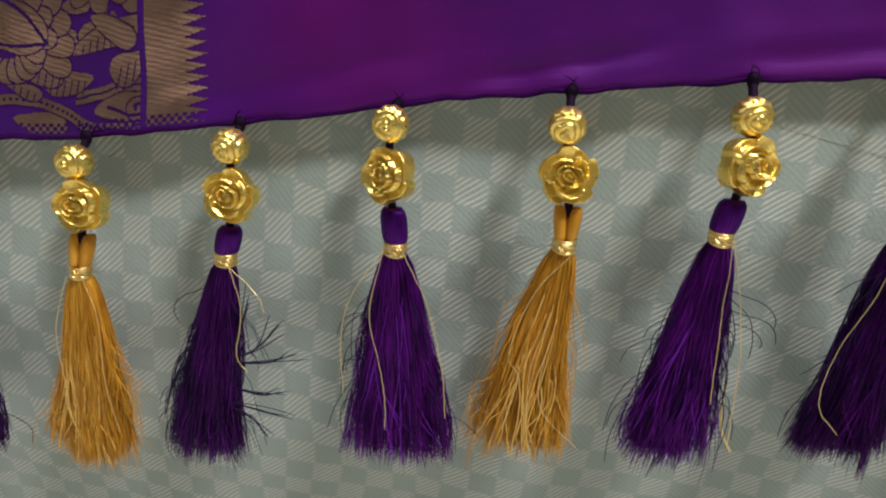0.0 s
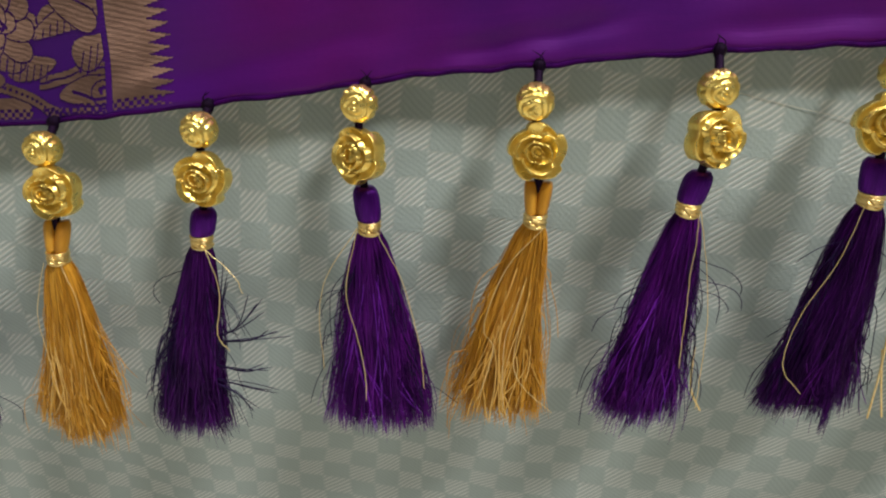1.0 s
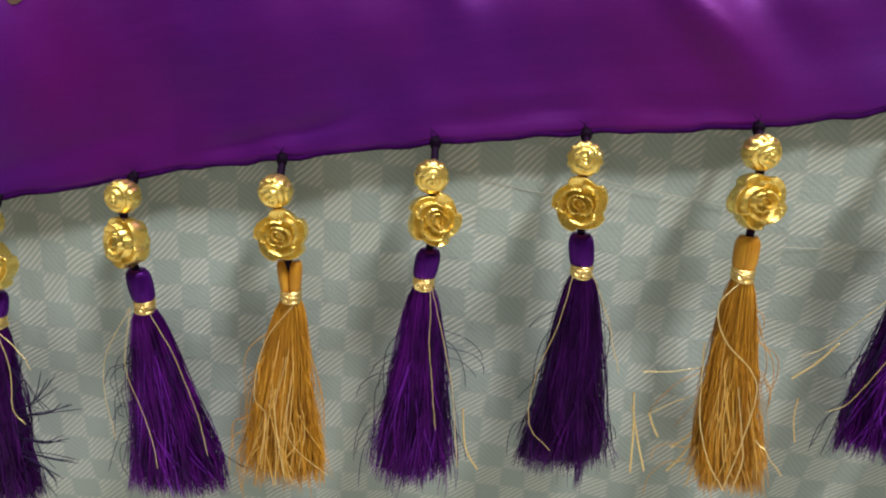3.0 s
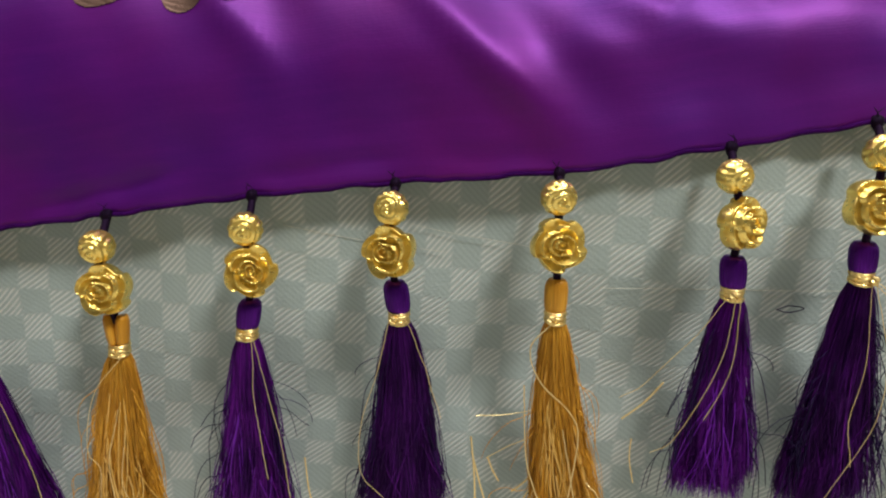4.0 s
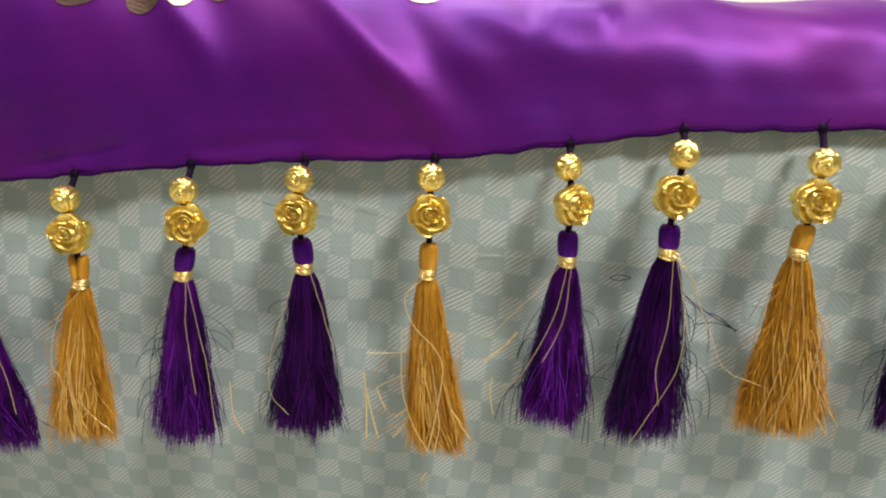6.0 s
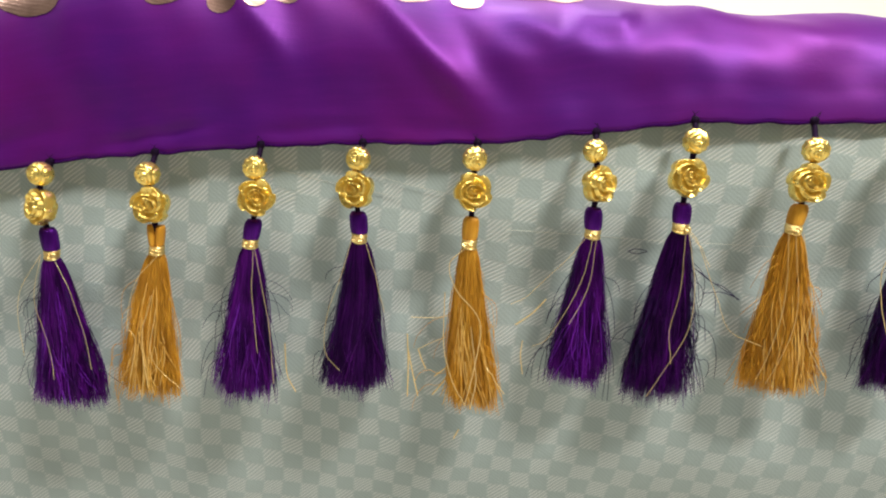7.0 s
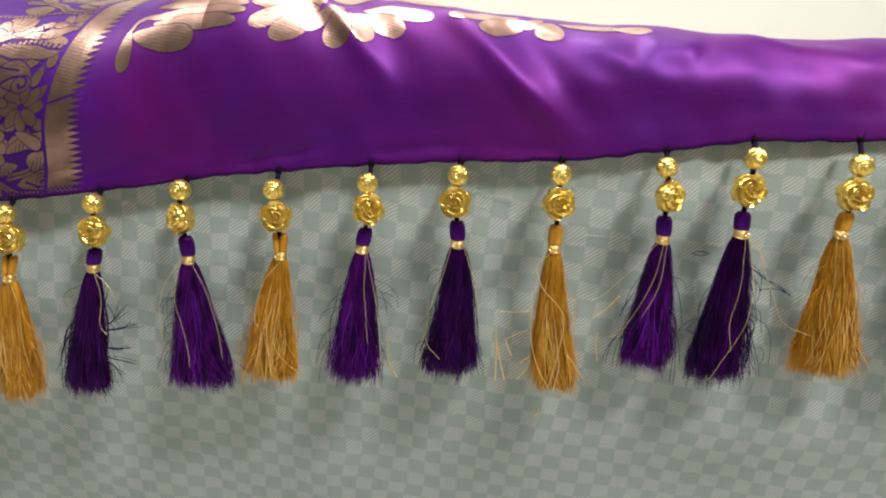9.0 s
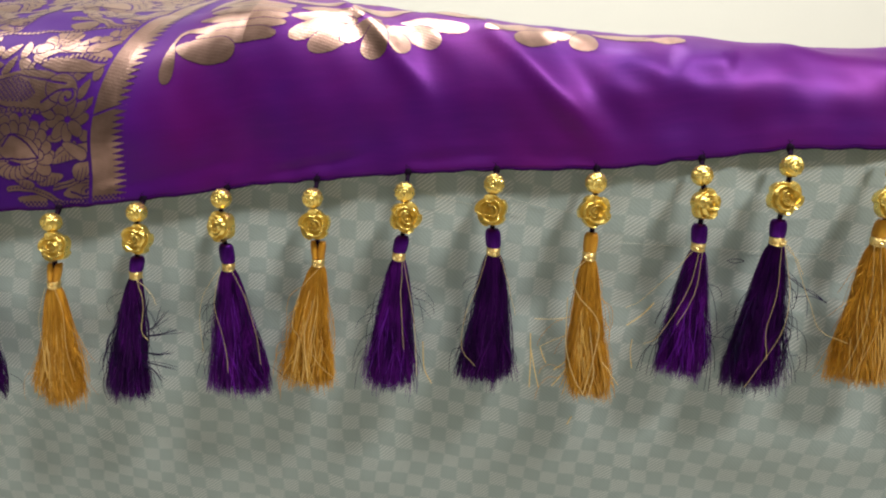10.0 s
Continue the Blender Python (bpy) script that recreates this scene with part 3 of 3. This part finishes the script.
def rose_bead_mesh(centre, yaw, spin, size):
    """A gilt rose with the same open face on both sides, cast in one piece."""
    one, rows, cols = rose_face(radians(spin))
    two = rose_face(radians(spin))[0][::-1] * np.array([1, -1, 1])
    v = np.concatenate([one.reshape(-1, 3), two.reshape(-1, 3)]) * size
    turn = np.array(Euler((radians(-6), 0, radians(yaw))).to_matrix())
    return v @ turn.T + np.array(centre), grid_faces(rows * 2, cols, True)


def lathe(line, radii, flat=1.0, cols=20, grooves=0, depth=0.0, phase=0.0):
    """A round body along a line of centres."""
    line, radii = np.asarray(line, float), np.asarray(radii, float)
    a = np.arange(cols) * 2 * math.pi / cols
    r = radii[:, None] * (1 - depth * np.abs(np.sin(a * grooves / 2 + phase))[None])
    v = line[:, None] + np.stack([r * np.cos(a), flat * r * np.sin(a), 0 * r], -1)
    k = len(line)
    faces = [tuple(f) for f in grid_faces(k, cols, True)] + [tuple(range(cols))[::-1], tuple(range((k - 1) * cols, k * cols))]
    return v.reshape(-1, 3), faces


def tassel(tone, bead, rose, neck, wrap, tip, spread, yaw=0, spin=0, size=1.0, sweep=0.0, wisps=(10, 0.5), frizz=1.0, foil=(), open_neck=False, twigs=(), foil_size=1.0, seed=1, label=""):
    """A silk tassel on its corded beads. Pairs are x and height; sweep bows the fringe sideways; wisps: how many stray threads and how far to the right they tend; foil: side paths of gold threads."""
    rnd = np.random.RandomState(seed)
    amber = tone == "amber"
    floss = {"amber": M_AMBER, "violet": M_VIOLET, "dark": M_DARK}[tone]

    def at(p, y):
        return np.array([p[0], y + shear(p[0]), p[1]])

    b, r, n, w, e = at(bead, 0.1395), at(rose, 0.1385), at(neck, 0.1400), at(wrap, 0.1402), at(tip, 0.1450)
    hang = at((bead[0] + 0.0002, float(hem_height(bead[0])) + 0.0002), 0.1448)
    top = thing("tassel", tuple(hang), label, "tassel", "tassels along the saree hem")
    # cord with its knot at the hem
    cord_path = spline([hang + (0, 0.0002, 0.001), (hang + b) / 2 + (0.0002, 0, 0), b, r, (r + n) / 2, n], 24)
    knot = lathe(hang + np.array([[0, -0.0010, z] for z in (0.0014, 0.0009, 0.0, -0.0010, -0.0020)]), (0.0004, 0.0012, 0.0015, 0.0012, 0.0006), 0.8, 10, 5, 0.15)
    tail = tubes([spline([hang + (0, -0.001, 0), hang + (rnd.uniform(-0.001, 0.001), -0.0018, 0.0016), hang + (rnd.uniform(-0.0018, 0.0018), -0.0014, 0.0030)], 6) for _ in range(2)], 0.00011, 4)
    part("cord", *merged(tubes(cord_path[None], 0.0009, 8), knot, tail), M_CORD, top, "black knotted cord")
    part("ball_bead", *ball_bead_mesh(b, 0.0040 * size, yaw * 0.7 + rnd.uniform(-12, 12), rnd.uniform(-15, 25)), M_GOLD, top, "round gilt bead with a pressed rosette")
    part("rose_bead", *rose_bead_mesh(r, yaw, spin, 0.98 * size), M_GOLD, top, "gilt bead shaped as an open rose")
    # satin neck
    up = np.array([r[0] * 0.3 + n[0] * 0.7, n[1], n[2] + 0.0029])
    low = w + np.array([0, 0, 0.0008])
    k = np.linspace(0, 1, 9)[:, None]
    line = up * (1 - k) + low * k
    swell = np.array((0.72, 0.97, 1.05, 1.07, 1.07, 1.06, 1.04, 0.98, 0.86))
    if open_neck:
        halves = []
        for side in (-1, 1):
            gap = side * (0.0017 - 0.0008 * k)
            halves.append(lathe(line + np.concatenate([gap, 0 * gap, 0 * gap], 1), 0.00135 * swell + 0.0002, 1.3, 14, 9, 0.12, 0.3))
        part("neck", *merged(*halves), floss, top, "split loop of floss under the rose")
    else:
        part("neck", *lathe(line, (0.0026 if amber else 0.0028) * swell, 0.9, 60, 22, 0.10, rnd.rand()), floss if amber else M_NECK, top, "satin barrel of wound floss")
    # gold binding
    a = np.linspace(0, 14 * math.pi, 154)
    rad = 0.00222 + 0.00012 * np.sin(a * 0.37 + 6 * rnd.rand())
    coil = w + np.stack([rad * np.cos(a), 0.95 * rad * np.sin(a), 0.0014 - 0.0028 * a / a[-1] + 0.0003 * np.sin(a + a * a / 300)], 1)
    a = np.linspace(0, 6 * math.pi, 60)
    knot_loops = w + np.stack([rnd.uniform(-0.0012, 0.0016) + 0.0007 * np.cos(a * 1.05), -0.0026 - 0.0004 * np.sin(2 * a), -0.0003 + 0.00075 * np.sin(a)], 1)
    coil = np.concatenate([coil, knot_loops])
    part("binding", *tubes(coil[None], 0.00036, 6), M_FOIL, top, "wound gold foil binding")

    # fringe
    def axis(s):
        bow = sweep * np.sin(math.pi * np.clip(s, 0, 1))
        mid = w[None] * (1 - s[:, None]) + e[None] * s[:, None]
        mid[:, 0] += bow
        return mid

    def bell(q):
        """How far the fringe has opened a share q of the way down: quick shoulders, then nearly straight."""
        return 0.80 * q ** 0.62 + 0.20 * q ** 1.6

    def sheaf(count, steps, length, wild):
        q = np.linspace(0, 1, steps)
        rad, ang = np.sqrt(rnd.rand(count)), rnd.rand(count) * 2 * math.pi
        ex, ey = rad * np.cos(ang), rad * np.sin(ang)
        locks = 46
        lock = rnd.randint(0, locks, count)
        lr, la = np.sqrt(rnd.uniform(0.05, 1, locks)), rnd.rand(locks) * 2 * math.pi
        pull = np.clip(rnd.uniform(0.35, 0.95, locks)[lock] + 0.1 * rnd.randn(count), 0, 0.97)[:, None] * (0.45 + 0.55 * ease(q * 1.15))
        ex = ex[:, None] * (1 - pull) + (lr * np.cos(la))[lock][:, None] * pull * 1.05
        ey = ey[:, None] * (1 - pull) + (lr * np.sin(la))[lock][:, None] * pull * 1.05
        lock_long, lock_wave = 1 + 0.035 * rnd.randn(locks), rnd.randn(locks, 5)
        long = length * (1.02 - 0.16 * rnd.rand(count) ** 3) * (1 + 0.018 * rnd.randn(count)) * lock_long[lock]
        mid = axis(q)
        path = np.zeros((count, steps, 3))
        path[:, :, 0] = mid[None, :, 0] + 0.0019 * ex * (1 - q) + 1.06 * spread * ex * bell(q)
        path[:, :, 1] = mid[None, :, 1] + 0.0019 * ey * (1 - q) + 0.0046 * ey * bell(q)
        path[:, :, 2] = w[2] + (e[2] - w[2]) * q[None] * long[:, None]
        wob = rnd.randn(count, 2, 3)
        for d in range(2):
            path[:, :, d] += 0.00024 * wild * q * (wob[:, d, :1] * np.sin(q * 8 + 6 * wob[:, d, 1:2]) + 0.7 * wob[:, d, 2:] * np.sin(q * 17))
        lw = lock_wave[lock]
        path[:, :, 0] += 0.0011 * wild * q * (lw[:, :1] * np.sin(q * 4 + 3 * lw[:, 1:2]) + 0.45 * lw[:, 2:3] * np.sin(q * 10 + lw[:, 3:4]))
        path[:, :, 1] += 0.0006 * q * lw[:, 4:5] * np.sin(q * 6 + lw[:, 1:2])
        kick = (0.7 * rnd.standard_t(3, count).clip(-4, 4) + 0.6 * lock_wave[lock, 3])[:, None] * 0.00055 * wild
        path[:, :, 0] += kick * np.clip(q - 0.7, 0, 1) / 0.3
        path[:, :, 1] -= np.abs(kick) * 0.8 * np.clip(q - 0.75, 0, 1) / 0.25
        return path

    s = np.linspace(0.0, 0.74, 14)
    mid = axis(s)
    body = 0.0018 * (1 - s) + spread * 0.74 * bell(s)
    body = body * (1 - 0.4 * ease((s - 0.45) / 0.29))
    cols = 40
    a = np.arange(cols) * 2 * math.pi / cols
    rough = 1 + 0.08 * rnd.randn(cols)[None] * np.linspace(0.2, 1, 14)[:, None]
    core = mid[:, None] + np.stack([body[:, None] * rough * np.cos(a), (0.0015 + 0.0015 * s)[:, None] * rough * np.sin(a), -0.003 * s[:, None] * rnd.rand(cols)[None]], -1)
    part("fringe_core", core.reshape(-1, 3), grid_faces(14, cols, True), floss, top)
    hairs = sheaf(1800, 13, 1.0, frizz)
    verts, faces = tubes(hairs, rnd.uniform(0.00006, 0.00012, 1800), 3)
    fringe = part("fringe", verts, faces, floss, top, "loose cut silk floss")
    tagged(fringe, kind="stuff")

    # thicker crimped threads over the front of the fringe, lightened to paint its highlights
    locks = []
    for m in range(20 if amber else 13):
        s0, s1 = rnd.uniform(0.2, 0.78), rnd.uniform(0.9, 1.06)
        o0 = rnd.uniform(-0.7, 0.7)
        o1 = o0 * 1.1 + rnd.uniform(-0.65, 0.65)
        q = np.linspace(s0, s1, 14)
        k = (q - s0) / (s1 - s0)
        path = axis(np.minimum(q, 1.0))
        path[:, 2] = w[2] + (e[2] - w[2]) * q
        path[:, 0] += spread * (o0 + (o1 - o0) * k) * bell(q) + 0.0008 * frizz * rnd.randn() * np.sin(k * 4 + rnd.rand() * 6) + 0.00005 * np.sin(k * 22 + rnd.rand() * 6)
        path[:, 1] -= 0.0036 * np.sqrt(np.maximum(0.05, 1 - (o0 + (o1 - o0) * k) ** 2)) * q ** 0.4 + 0.0004
        locks.append(path)
    tagged(part("crimped_floss", *tubes(locks, 0.00015 if amber else 0.00011, 4), M_AMBER_GLINT if amber else M_VIOLET_GLINT if tone == "violet" else M_VIOLET, top, "brighter crimped threads"), kind="stuff")

    # stray threads
    count, lean = int(wisps[0] * 1.7), wisps[1]
    strays = []
    for m in range(count):
        side = 1 if rnd.rand() < lean else -1
        s0 = rnd.uniform(0.12, 0.9 if amber else 0.75)
        p0 = axis(np.array([s0]))[0] + np.array([side * spread * 0.85 * bell(s0), -0.001, 0])
        run, fall = abs(rnd.normal(0.0, 0.0042)) + 0.0008, rnd.uniform(0.006, 0.022)
        curl = rnd.uniform(-0.0016, 0.0016)
        p3 = p0 + np.array([side * run, rnd.uniform(-0.003, 0.003), -fall])
        p1 = p0 + np.array([side * run * 0.6 + curl, -0.0015, -fall * 0.3])
        p2 = p0 + np.array([side * run * 0.9 + curl * 0.5, -0.001, -fall * 0.65])
        strays.append(spline([axis(np.array([0.04]))[0], p0, p1, p2, p3], 14))
    if strays:
        tagged(part("stray_threads", *tubes(strays, 0.00009 if amber else 0.0001, 4), floss if amber else M_NAVY, top, "loose stray threads"), kind="stuff")
    sprigs = []
    for q, side, dx, dz in twigs:
        p0 = axis(np.array([q]))[0] + np.array([side * spread * 0.6 * q ** 0.56, -0.002, 0])
        for m in range(4):
            end = p0 + np.array([1.45 * dx * rnd.uniform(0.75, 1.05), rnd.uniform(-0.002, 0.001), dz * rnd.uniform(0.8, 1.1) + 0.0008 * rnd.randn()])
            bend = p0 + np.array([0.8 * dx, -0.001, dz * 0.35 + 0.0005 * rnd.randn()])
            sprigs.append(spline([p0, bend, end], 9))
    if sprigs:
        tagged(part("frayed_tuft", *tubes(sprigs, 0.00014, 4), M_NAVY, top, "dark frayed tuft sticking out"), kind="stuff")
    for points in foil:
        path = [axis(np.array([q]))[0] + np.array([(max(-0.17, min(0.17, o)) if q < 0.06 else o) * spread, -0.0048 - 0.0012 * q, 0]) for q, o in points]
        path[0][1] += 0.0022
        k = spline(path, 44)
        along = np.linspace(0, 1, 44)
        for d in range(2):
            k[:, 2 * d] += 0.0002 * np.sin(along * rnd.uniform(6, 13) + rnd.rand() * 6) * np.sin(along * 4 + rnd.rand() * 6) + 0.00005 * np.sin(along * 47 + 4 * np.sin(along * 9))
        part("gold_thread", *tubes(k[None], 0.000092 * foil_size, 4), M_WIRE, top, "long gold foil thread")
    return top


# the row of tassels, gold floss at every third
tassel("dark", bead=(-0.1342, 0.5705), rose=(-0.1336, 0.5605), neck=(-0.1354, 0.5505), wrap=(-0.1352, 0.5447), tip=(-0.1402, 0.4996), spread=0.0110, yaw=0, wisps=(6, 0.8), seed=10, label="blackish violet silk tassel with frayed ends")
tassel("amber", bead=(-0.0995, 0.5759), rose=(-0.0979, 0.5663), neck=(-0.0999, 0.5563), wrap=(-0.1008, 0.5503), tip=(-0.1025, 0.4995), spread=0.0127, yaw=4, spin=10, open_neck=True, wisps=(12, 0.8), foil=(((0.02, 0.3), (0.2, 0.5), (0.55, 0.55), (0.8, 0.75)), ((0.02, -0.2), (0.3, -0.35), (0.75, -0.25))), seed=11, label="golden silk tassel with a split neck loop")
tassel("dark", bead=(-0.0635, 0.5821), rose=(-0.0632, 0.5715), neck=(-0.0645, 0.5615), wrap=(-0.0655, 0.5568), tip=(-0.0736, 0.5038), spread=0.0102, yaw=0, spin=35, foil_size=1.3, sweep=-0.0006, twigs=((0.45, 1, 0.004, 0.016), (0.48, 1, 0.0095, 0.011), (0.5, 1, 0.0135, 0.0065), (0.62, 1, 0.011, 0.001), (0.7, 1, 0.0125, -0.002), (0.72, 1, 0.008, -0.006), (0.4, -1, -0.006, -0.016), (0.5, -1, -0.0055, -0.014)), wisps=(26, 0.6), frizz=1.1, foil=(((0.0, 0.6), (0.2, 0.7), (0.42, 0.75), (0.5, 1.05)), ((0.02, 0.7), (0.12, 1.0), (0.2, 1.25))), seed=12, label="dark violet silk tassel with twiggy stray threads")
tassel("violet", bead=(-0.0289, 0.5894), rose=(-0.0287, 0.5788), neck=(-0.0275, 0.5689), wrap=(-0.0269, 0.5628), tip=(-0.0254, 0.5109), spread=0.0134, yaw=-24, spin=70, wisps=(16, 0.45), frizz=1.2, foil=(((0.0, 0.2), (0.25, 0.65), (0.5, 0.85), (0.75, 0.95)), ((0.0, -0.2), (0.3, -0.35), (0.6, -0.15), (0.85, -0.1)), ((0.0, -0.5), (0.3, -0.8), (0.7, -0.85))), seed=13, label="deep violet silk tassel with dull gold threads")
tassel("amber", bead=(0.0070, 0.5917), rose=(0.0083, 0.5817), neck=(0.0096, 0.5723), wrap=(0.0092, 0.5669), tip=(0.0033, 0.5163), spread=0.0114, yaw=6, spin=20, sweep=-0.0008, open_neck=True, wisps=(12, 0.35), frizz=1.3, foil=(((0.02, 0.3), (0.2, -0.3), (0.5, -0.5), (0.62, -0.2), (0.9, -0.35)), ((0.5, 0.2), (0.75, 0.35), (0.93, 1.2)), ((0.3, 0.1), (0.6, 0.0), (0.95, 0.2))), seed=14, label="golden silk tassel fanned to one side")
tassel("violet", bead=(0.0422, 0.5960), rose=(0.0430, 0.5866), neck=(0.0415, 0.5765), wrap=(0.0407, 0.5714), tip=(0.0379, 0.5188), spread=0.0114, yaw=24, spin=50, wisps=(16, 0.4), frizz=1.2, foil=(((0.0, 0.5), (0.3, 0.6), (0.6, 0.85), (0.9, 1.0)), ((0.0, 0.2), (0.3, 0.25), (0.7, 0.5))), seed=15, label="deep violet silk tassel with a gold binding")
tassel("dark", bead=(0.0754, 0.6008), rose=(0.0750, 0.5911), neck=(0.0761, 0.5813), wrap=(0.0765, 0.5757), tip=(0.0753, 0.5237), spread=0.0122, yaw=-8, spin=15, sweep=0.0006, wisps=(18, 0.25), foil=(((0.0, -0.2), (0.25, -0.4), (0.5, -0.75), (0.75, -0.75), (0.88, -0.3)), ((0.0, 0.3), (0.2, 0.5), (0.45, 0.8))), seed=16, label="very dark violet silk tassel with looping gold thread")
tassel("amber", bead=(0.1120, 0.6032), rose=(0.1122, 0.5930), neck=(0.1121, 0.5821), wrap=(0.1120, 0.5763), tip=(0.1160, 0.5213), spread=0.0098, yaw=14, spin=0, foil_size=1.7, sweep=-0.0006, wisps=(14, 0.5), foil=(((0.03, -0.1), (0.12, -0.6), (0.27, -0.35), (0.45, 0.4), (0.68, 0.3), (1.0, -0.2)), ((0.3, -0.75), (0.6, -0.8), (0.85, -0.55), (1.0, -0.15)), ((0.75, 0.6), (0.82, 0.9), (0.9, 1.2)), ((0.5, 0.1), (0.8, 0.25), (1.02, 0.0))), seed=17, label="long golden silk tassel crossed by foil thread")
tassel("violet", bead=(0.1488, 0.6078), rose=(0.1509, 0.5978), neck=(0.1498, 0.5876), wrap=(0.1506, 0.5822), tip=(0.1501, 0.5329), spread=0.0112, yaw=34, spin=30, size=0.95, wisps=(20, 0.25), foil=(((0.0, 0.0), (0.25, -0.15), (0.5, -0.5), (0.72, -1.0), (0.78, -1.4)), ((0.02, -0.3), (0.2, -0.8), (0.42, -1.6), (0.5, -2.1)), ((0.0, 0.1), (0.35, 0.0), (0.6, -0.4))), seed=18, label="bright violet silk tassel with gold threads")
tassel("dark", bead=(0.1786, 0.6126), rose=(0.1775, 0.6017), neck=(0.1771, 0.5909), wrap=(0.1775, 0.5860), tip=(0.1785, 0.5305), spread=0.0118, yaw=8, spin=55, wisps=(30, 0.6), frizz=1.3, foil=(((0.0, 0.1), (0.35, 0.08), (0.6, -0.05), (0.8, 0.1)), ((0.0, 0.15), (0.3, 0.45), (0.6, 0.4), (0.9, -0.2), (1.02, -0.45)), ((0.0, 0.1), (0.07, 0.4), (0.38, 1.06), (0.56, 1.48), (0.64, 2.4)), ((0.02, 0.15), (0.1, 0.5), (0.2, 0.75))), seed=19, label="dark violet silk tassel with curling stray threads")
tassel("amber", bead=(0.2143, 0.6122), rose=(0.2132, 0.6021), neck=(0.2123, 0.5928), wrap=(0.2117, 0.5880), tip=(0.2168, 0.5358), spread=0.0128, yaw=6, spin=25, wisps=(18, 0.45), frizz=1.5, foil=(((0.02, 0.2), (0.4, 0.4), (0.7, 0.45), (0.93, 1.0)), ((0.02, 0.0), (0.5, 0.1), (0.8, -0.2), (0.97, -0.5)), ((0.02, -0.3), (0.4, -0.2), (0.75, -0.45), (0.95, -0.75))), seed=20, label="golden silk tassel with wiry crimped threads")
tassel("dark", bead=(0.2467, 0.6193), rose=(0.2469, 0.6096), neck=(0.2486, 0.5995), wrap=(0.2487, 0.5931), tip=(0.2522, 0.5384), spread=0.0118, yaw=-10, spin=40, foil_size=1.5, wisps=(16, 0.3), foil=(((0.0, 0.0), (0.12, -0.6), (0.3, -0.95), (0.55, -0.75), (0.8, -0.25), (0.9, 0.1)), ((0.9, 0.1), (0.86, -0.2), (0.9, -0.45))), seed=21, label="dark violet silk tassel with one bowed gold thread")


# ---------------------------------------------------------------- loose threads on the cloth
def loose_thread(points, depth, radius, material, label):
    """A thread lying on the upholstery or caught on a fringe; points are x and height."""
    path = spline([(x, depth + shear(x), z) for x, z in points], 36)
    ob = new("loose_thread")
    ob.location = tuple(path[0])
    tagged(ob, label, "thread", "loose threads on the sofa")
    part("strand", *tubes(path[None], radius, 4), material, ob)


SCRAP, PULLED, FRAY = "short clipped scrap of gold foil thread", "pale pulled thread across the green upholstery", "dark frayed thread end against the upholstery"
loose_thread(((0.1104, 0.5016), (0.1112, 0.5036), (0.1121, 0.5053)), 0.1545, 0.00028, M_WIRE, "tiny fallen gold foil scrap on the upholstery")
loose_thread(((0.0926, 0.5419), (0.0934, 0.5313), (0.0937, 0.5191)), 0.1480, 0.00028, M_WIRE, SCRAP)
loose_thread(((0.0927, 0.5378), (0.0949, 0.5283), (0.0973, 0.5194)), 0.1485, 0.00028, M_WIRE, SCRAP)
loose_thread(((0.0968, 0.5366), (0.0980, 0.5333), (0.0996, 0.5301)), 0.1475, 0.00028, M_WIRE, SCRAP)
loose_thread(((0.0965, 0.5371), (0.1010, 0.5399), (0.1061, 0.5424)), 0.1465, 0.00013, M_WIRE, SCRAP)
loose_thread(((0.0938, 0.5484), (0.1010, 0.5488), (0.1092, 0.5504)), 0.1465, 0.00013, M_WIRE, SCRAP)
loose_thread(((0.1028, 0.5280), (0.1069, 0.5318), (0.1095, 0.5366)), 0.1465, 0.00028, M_WIRE, SCRAP)
loose_thread(((0.1024, 0.5212), (0.1057, 0.5259), (0.1086, 0.5315)), 0.1465, 0.00028, M_WIRE, SCRAP)
loose_thread(((0.1290, 0.5486), (0.1342, 0.5530), (0.1385, 0.5583)), 0.1460, 0.00028, M_WIRE, SCRAP)
loose_thread(((0.1318, 0.5430), (0.1316, 0.5376), (0.1328, 0.5309)), 0.1470, 0.00018, M_WIRE, SCRAP)
loose_thread(((0.0500, 0.5350), (0.0510, 0.5239), (0.0543, 0.5174)), 0.1480, 0.00028, M_WIRE, SCRAP)
loose_thread(((0.1854, 0.5720), (0.1908, 0.5683), (0.2008, 0.5627)), 0.1475, 0.00014, M_NAVY, FRAY)
loose_thread(((0.1894, 0.5637), (0.1952, 0.5645), (0.2014, 0.5626)), 0.1475, 0.00014, M_NAVY, FRAY)
loose_thread(((0.1923, 0.5674), (0.1960, 0.5662), (0.2012, 0.5622)), 0.1475, 0.00014, M_NAVY, FRAY)
loose_thread(((0.1635, 0.5759), (0.1664, 0.5769), (0.1698, 0.5763), (0.1666, 0.5753), (0.1639, 0.5758)), 0.1480, 0.00014, M_NAVY, "dark looped thread end on the upholstery")
loose_thread(((0.0467, 0.5949), (0.0573, 0.5928), (0.0706, 0.5905), (0.0863, 0.5884)), 0.1514, 0.00006, M_PALE, PULLED)
loose_thread(((0.0780, 0.5953), (0.0862, 0.5934), (0.0984, 0.5913), (0.1127, 0.5888)), 0.1514, 0.00006, M_PALE, PULLED)
loose_thread(((0.1234, 0.5797), (0.1476, 0.5797), (0.1736, 0.5795), (0.2111, 0.5801)), 0.1517, 0.00006, M_PALE, PULLED)
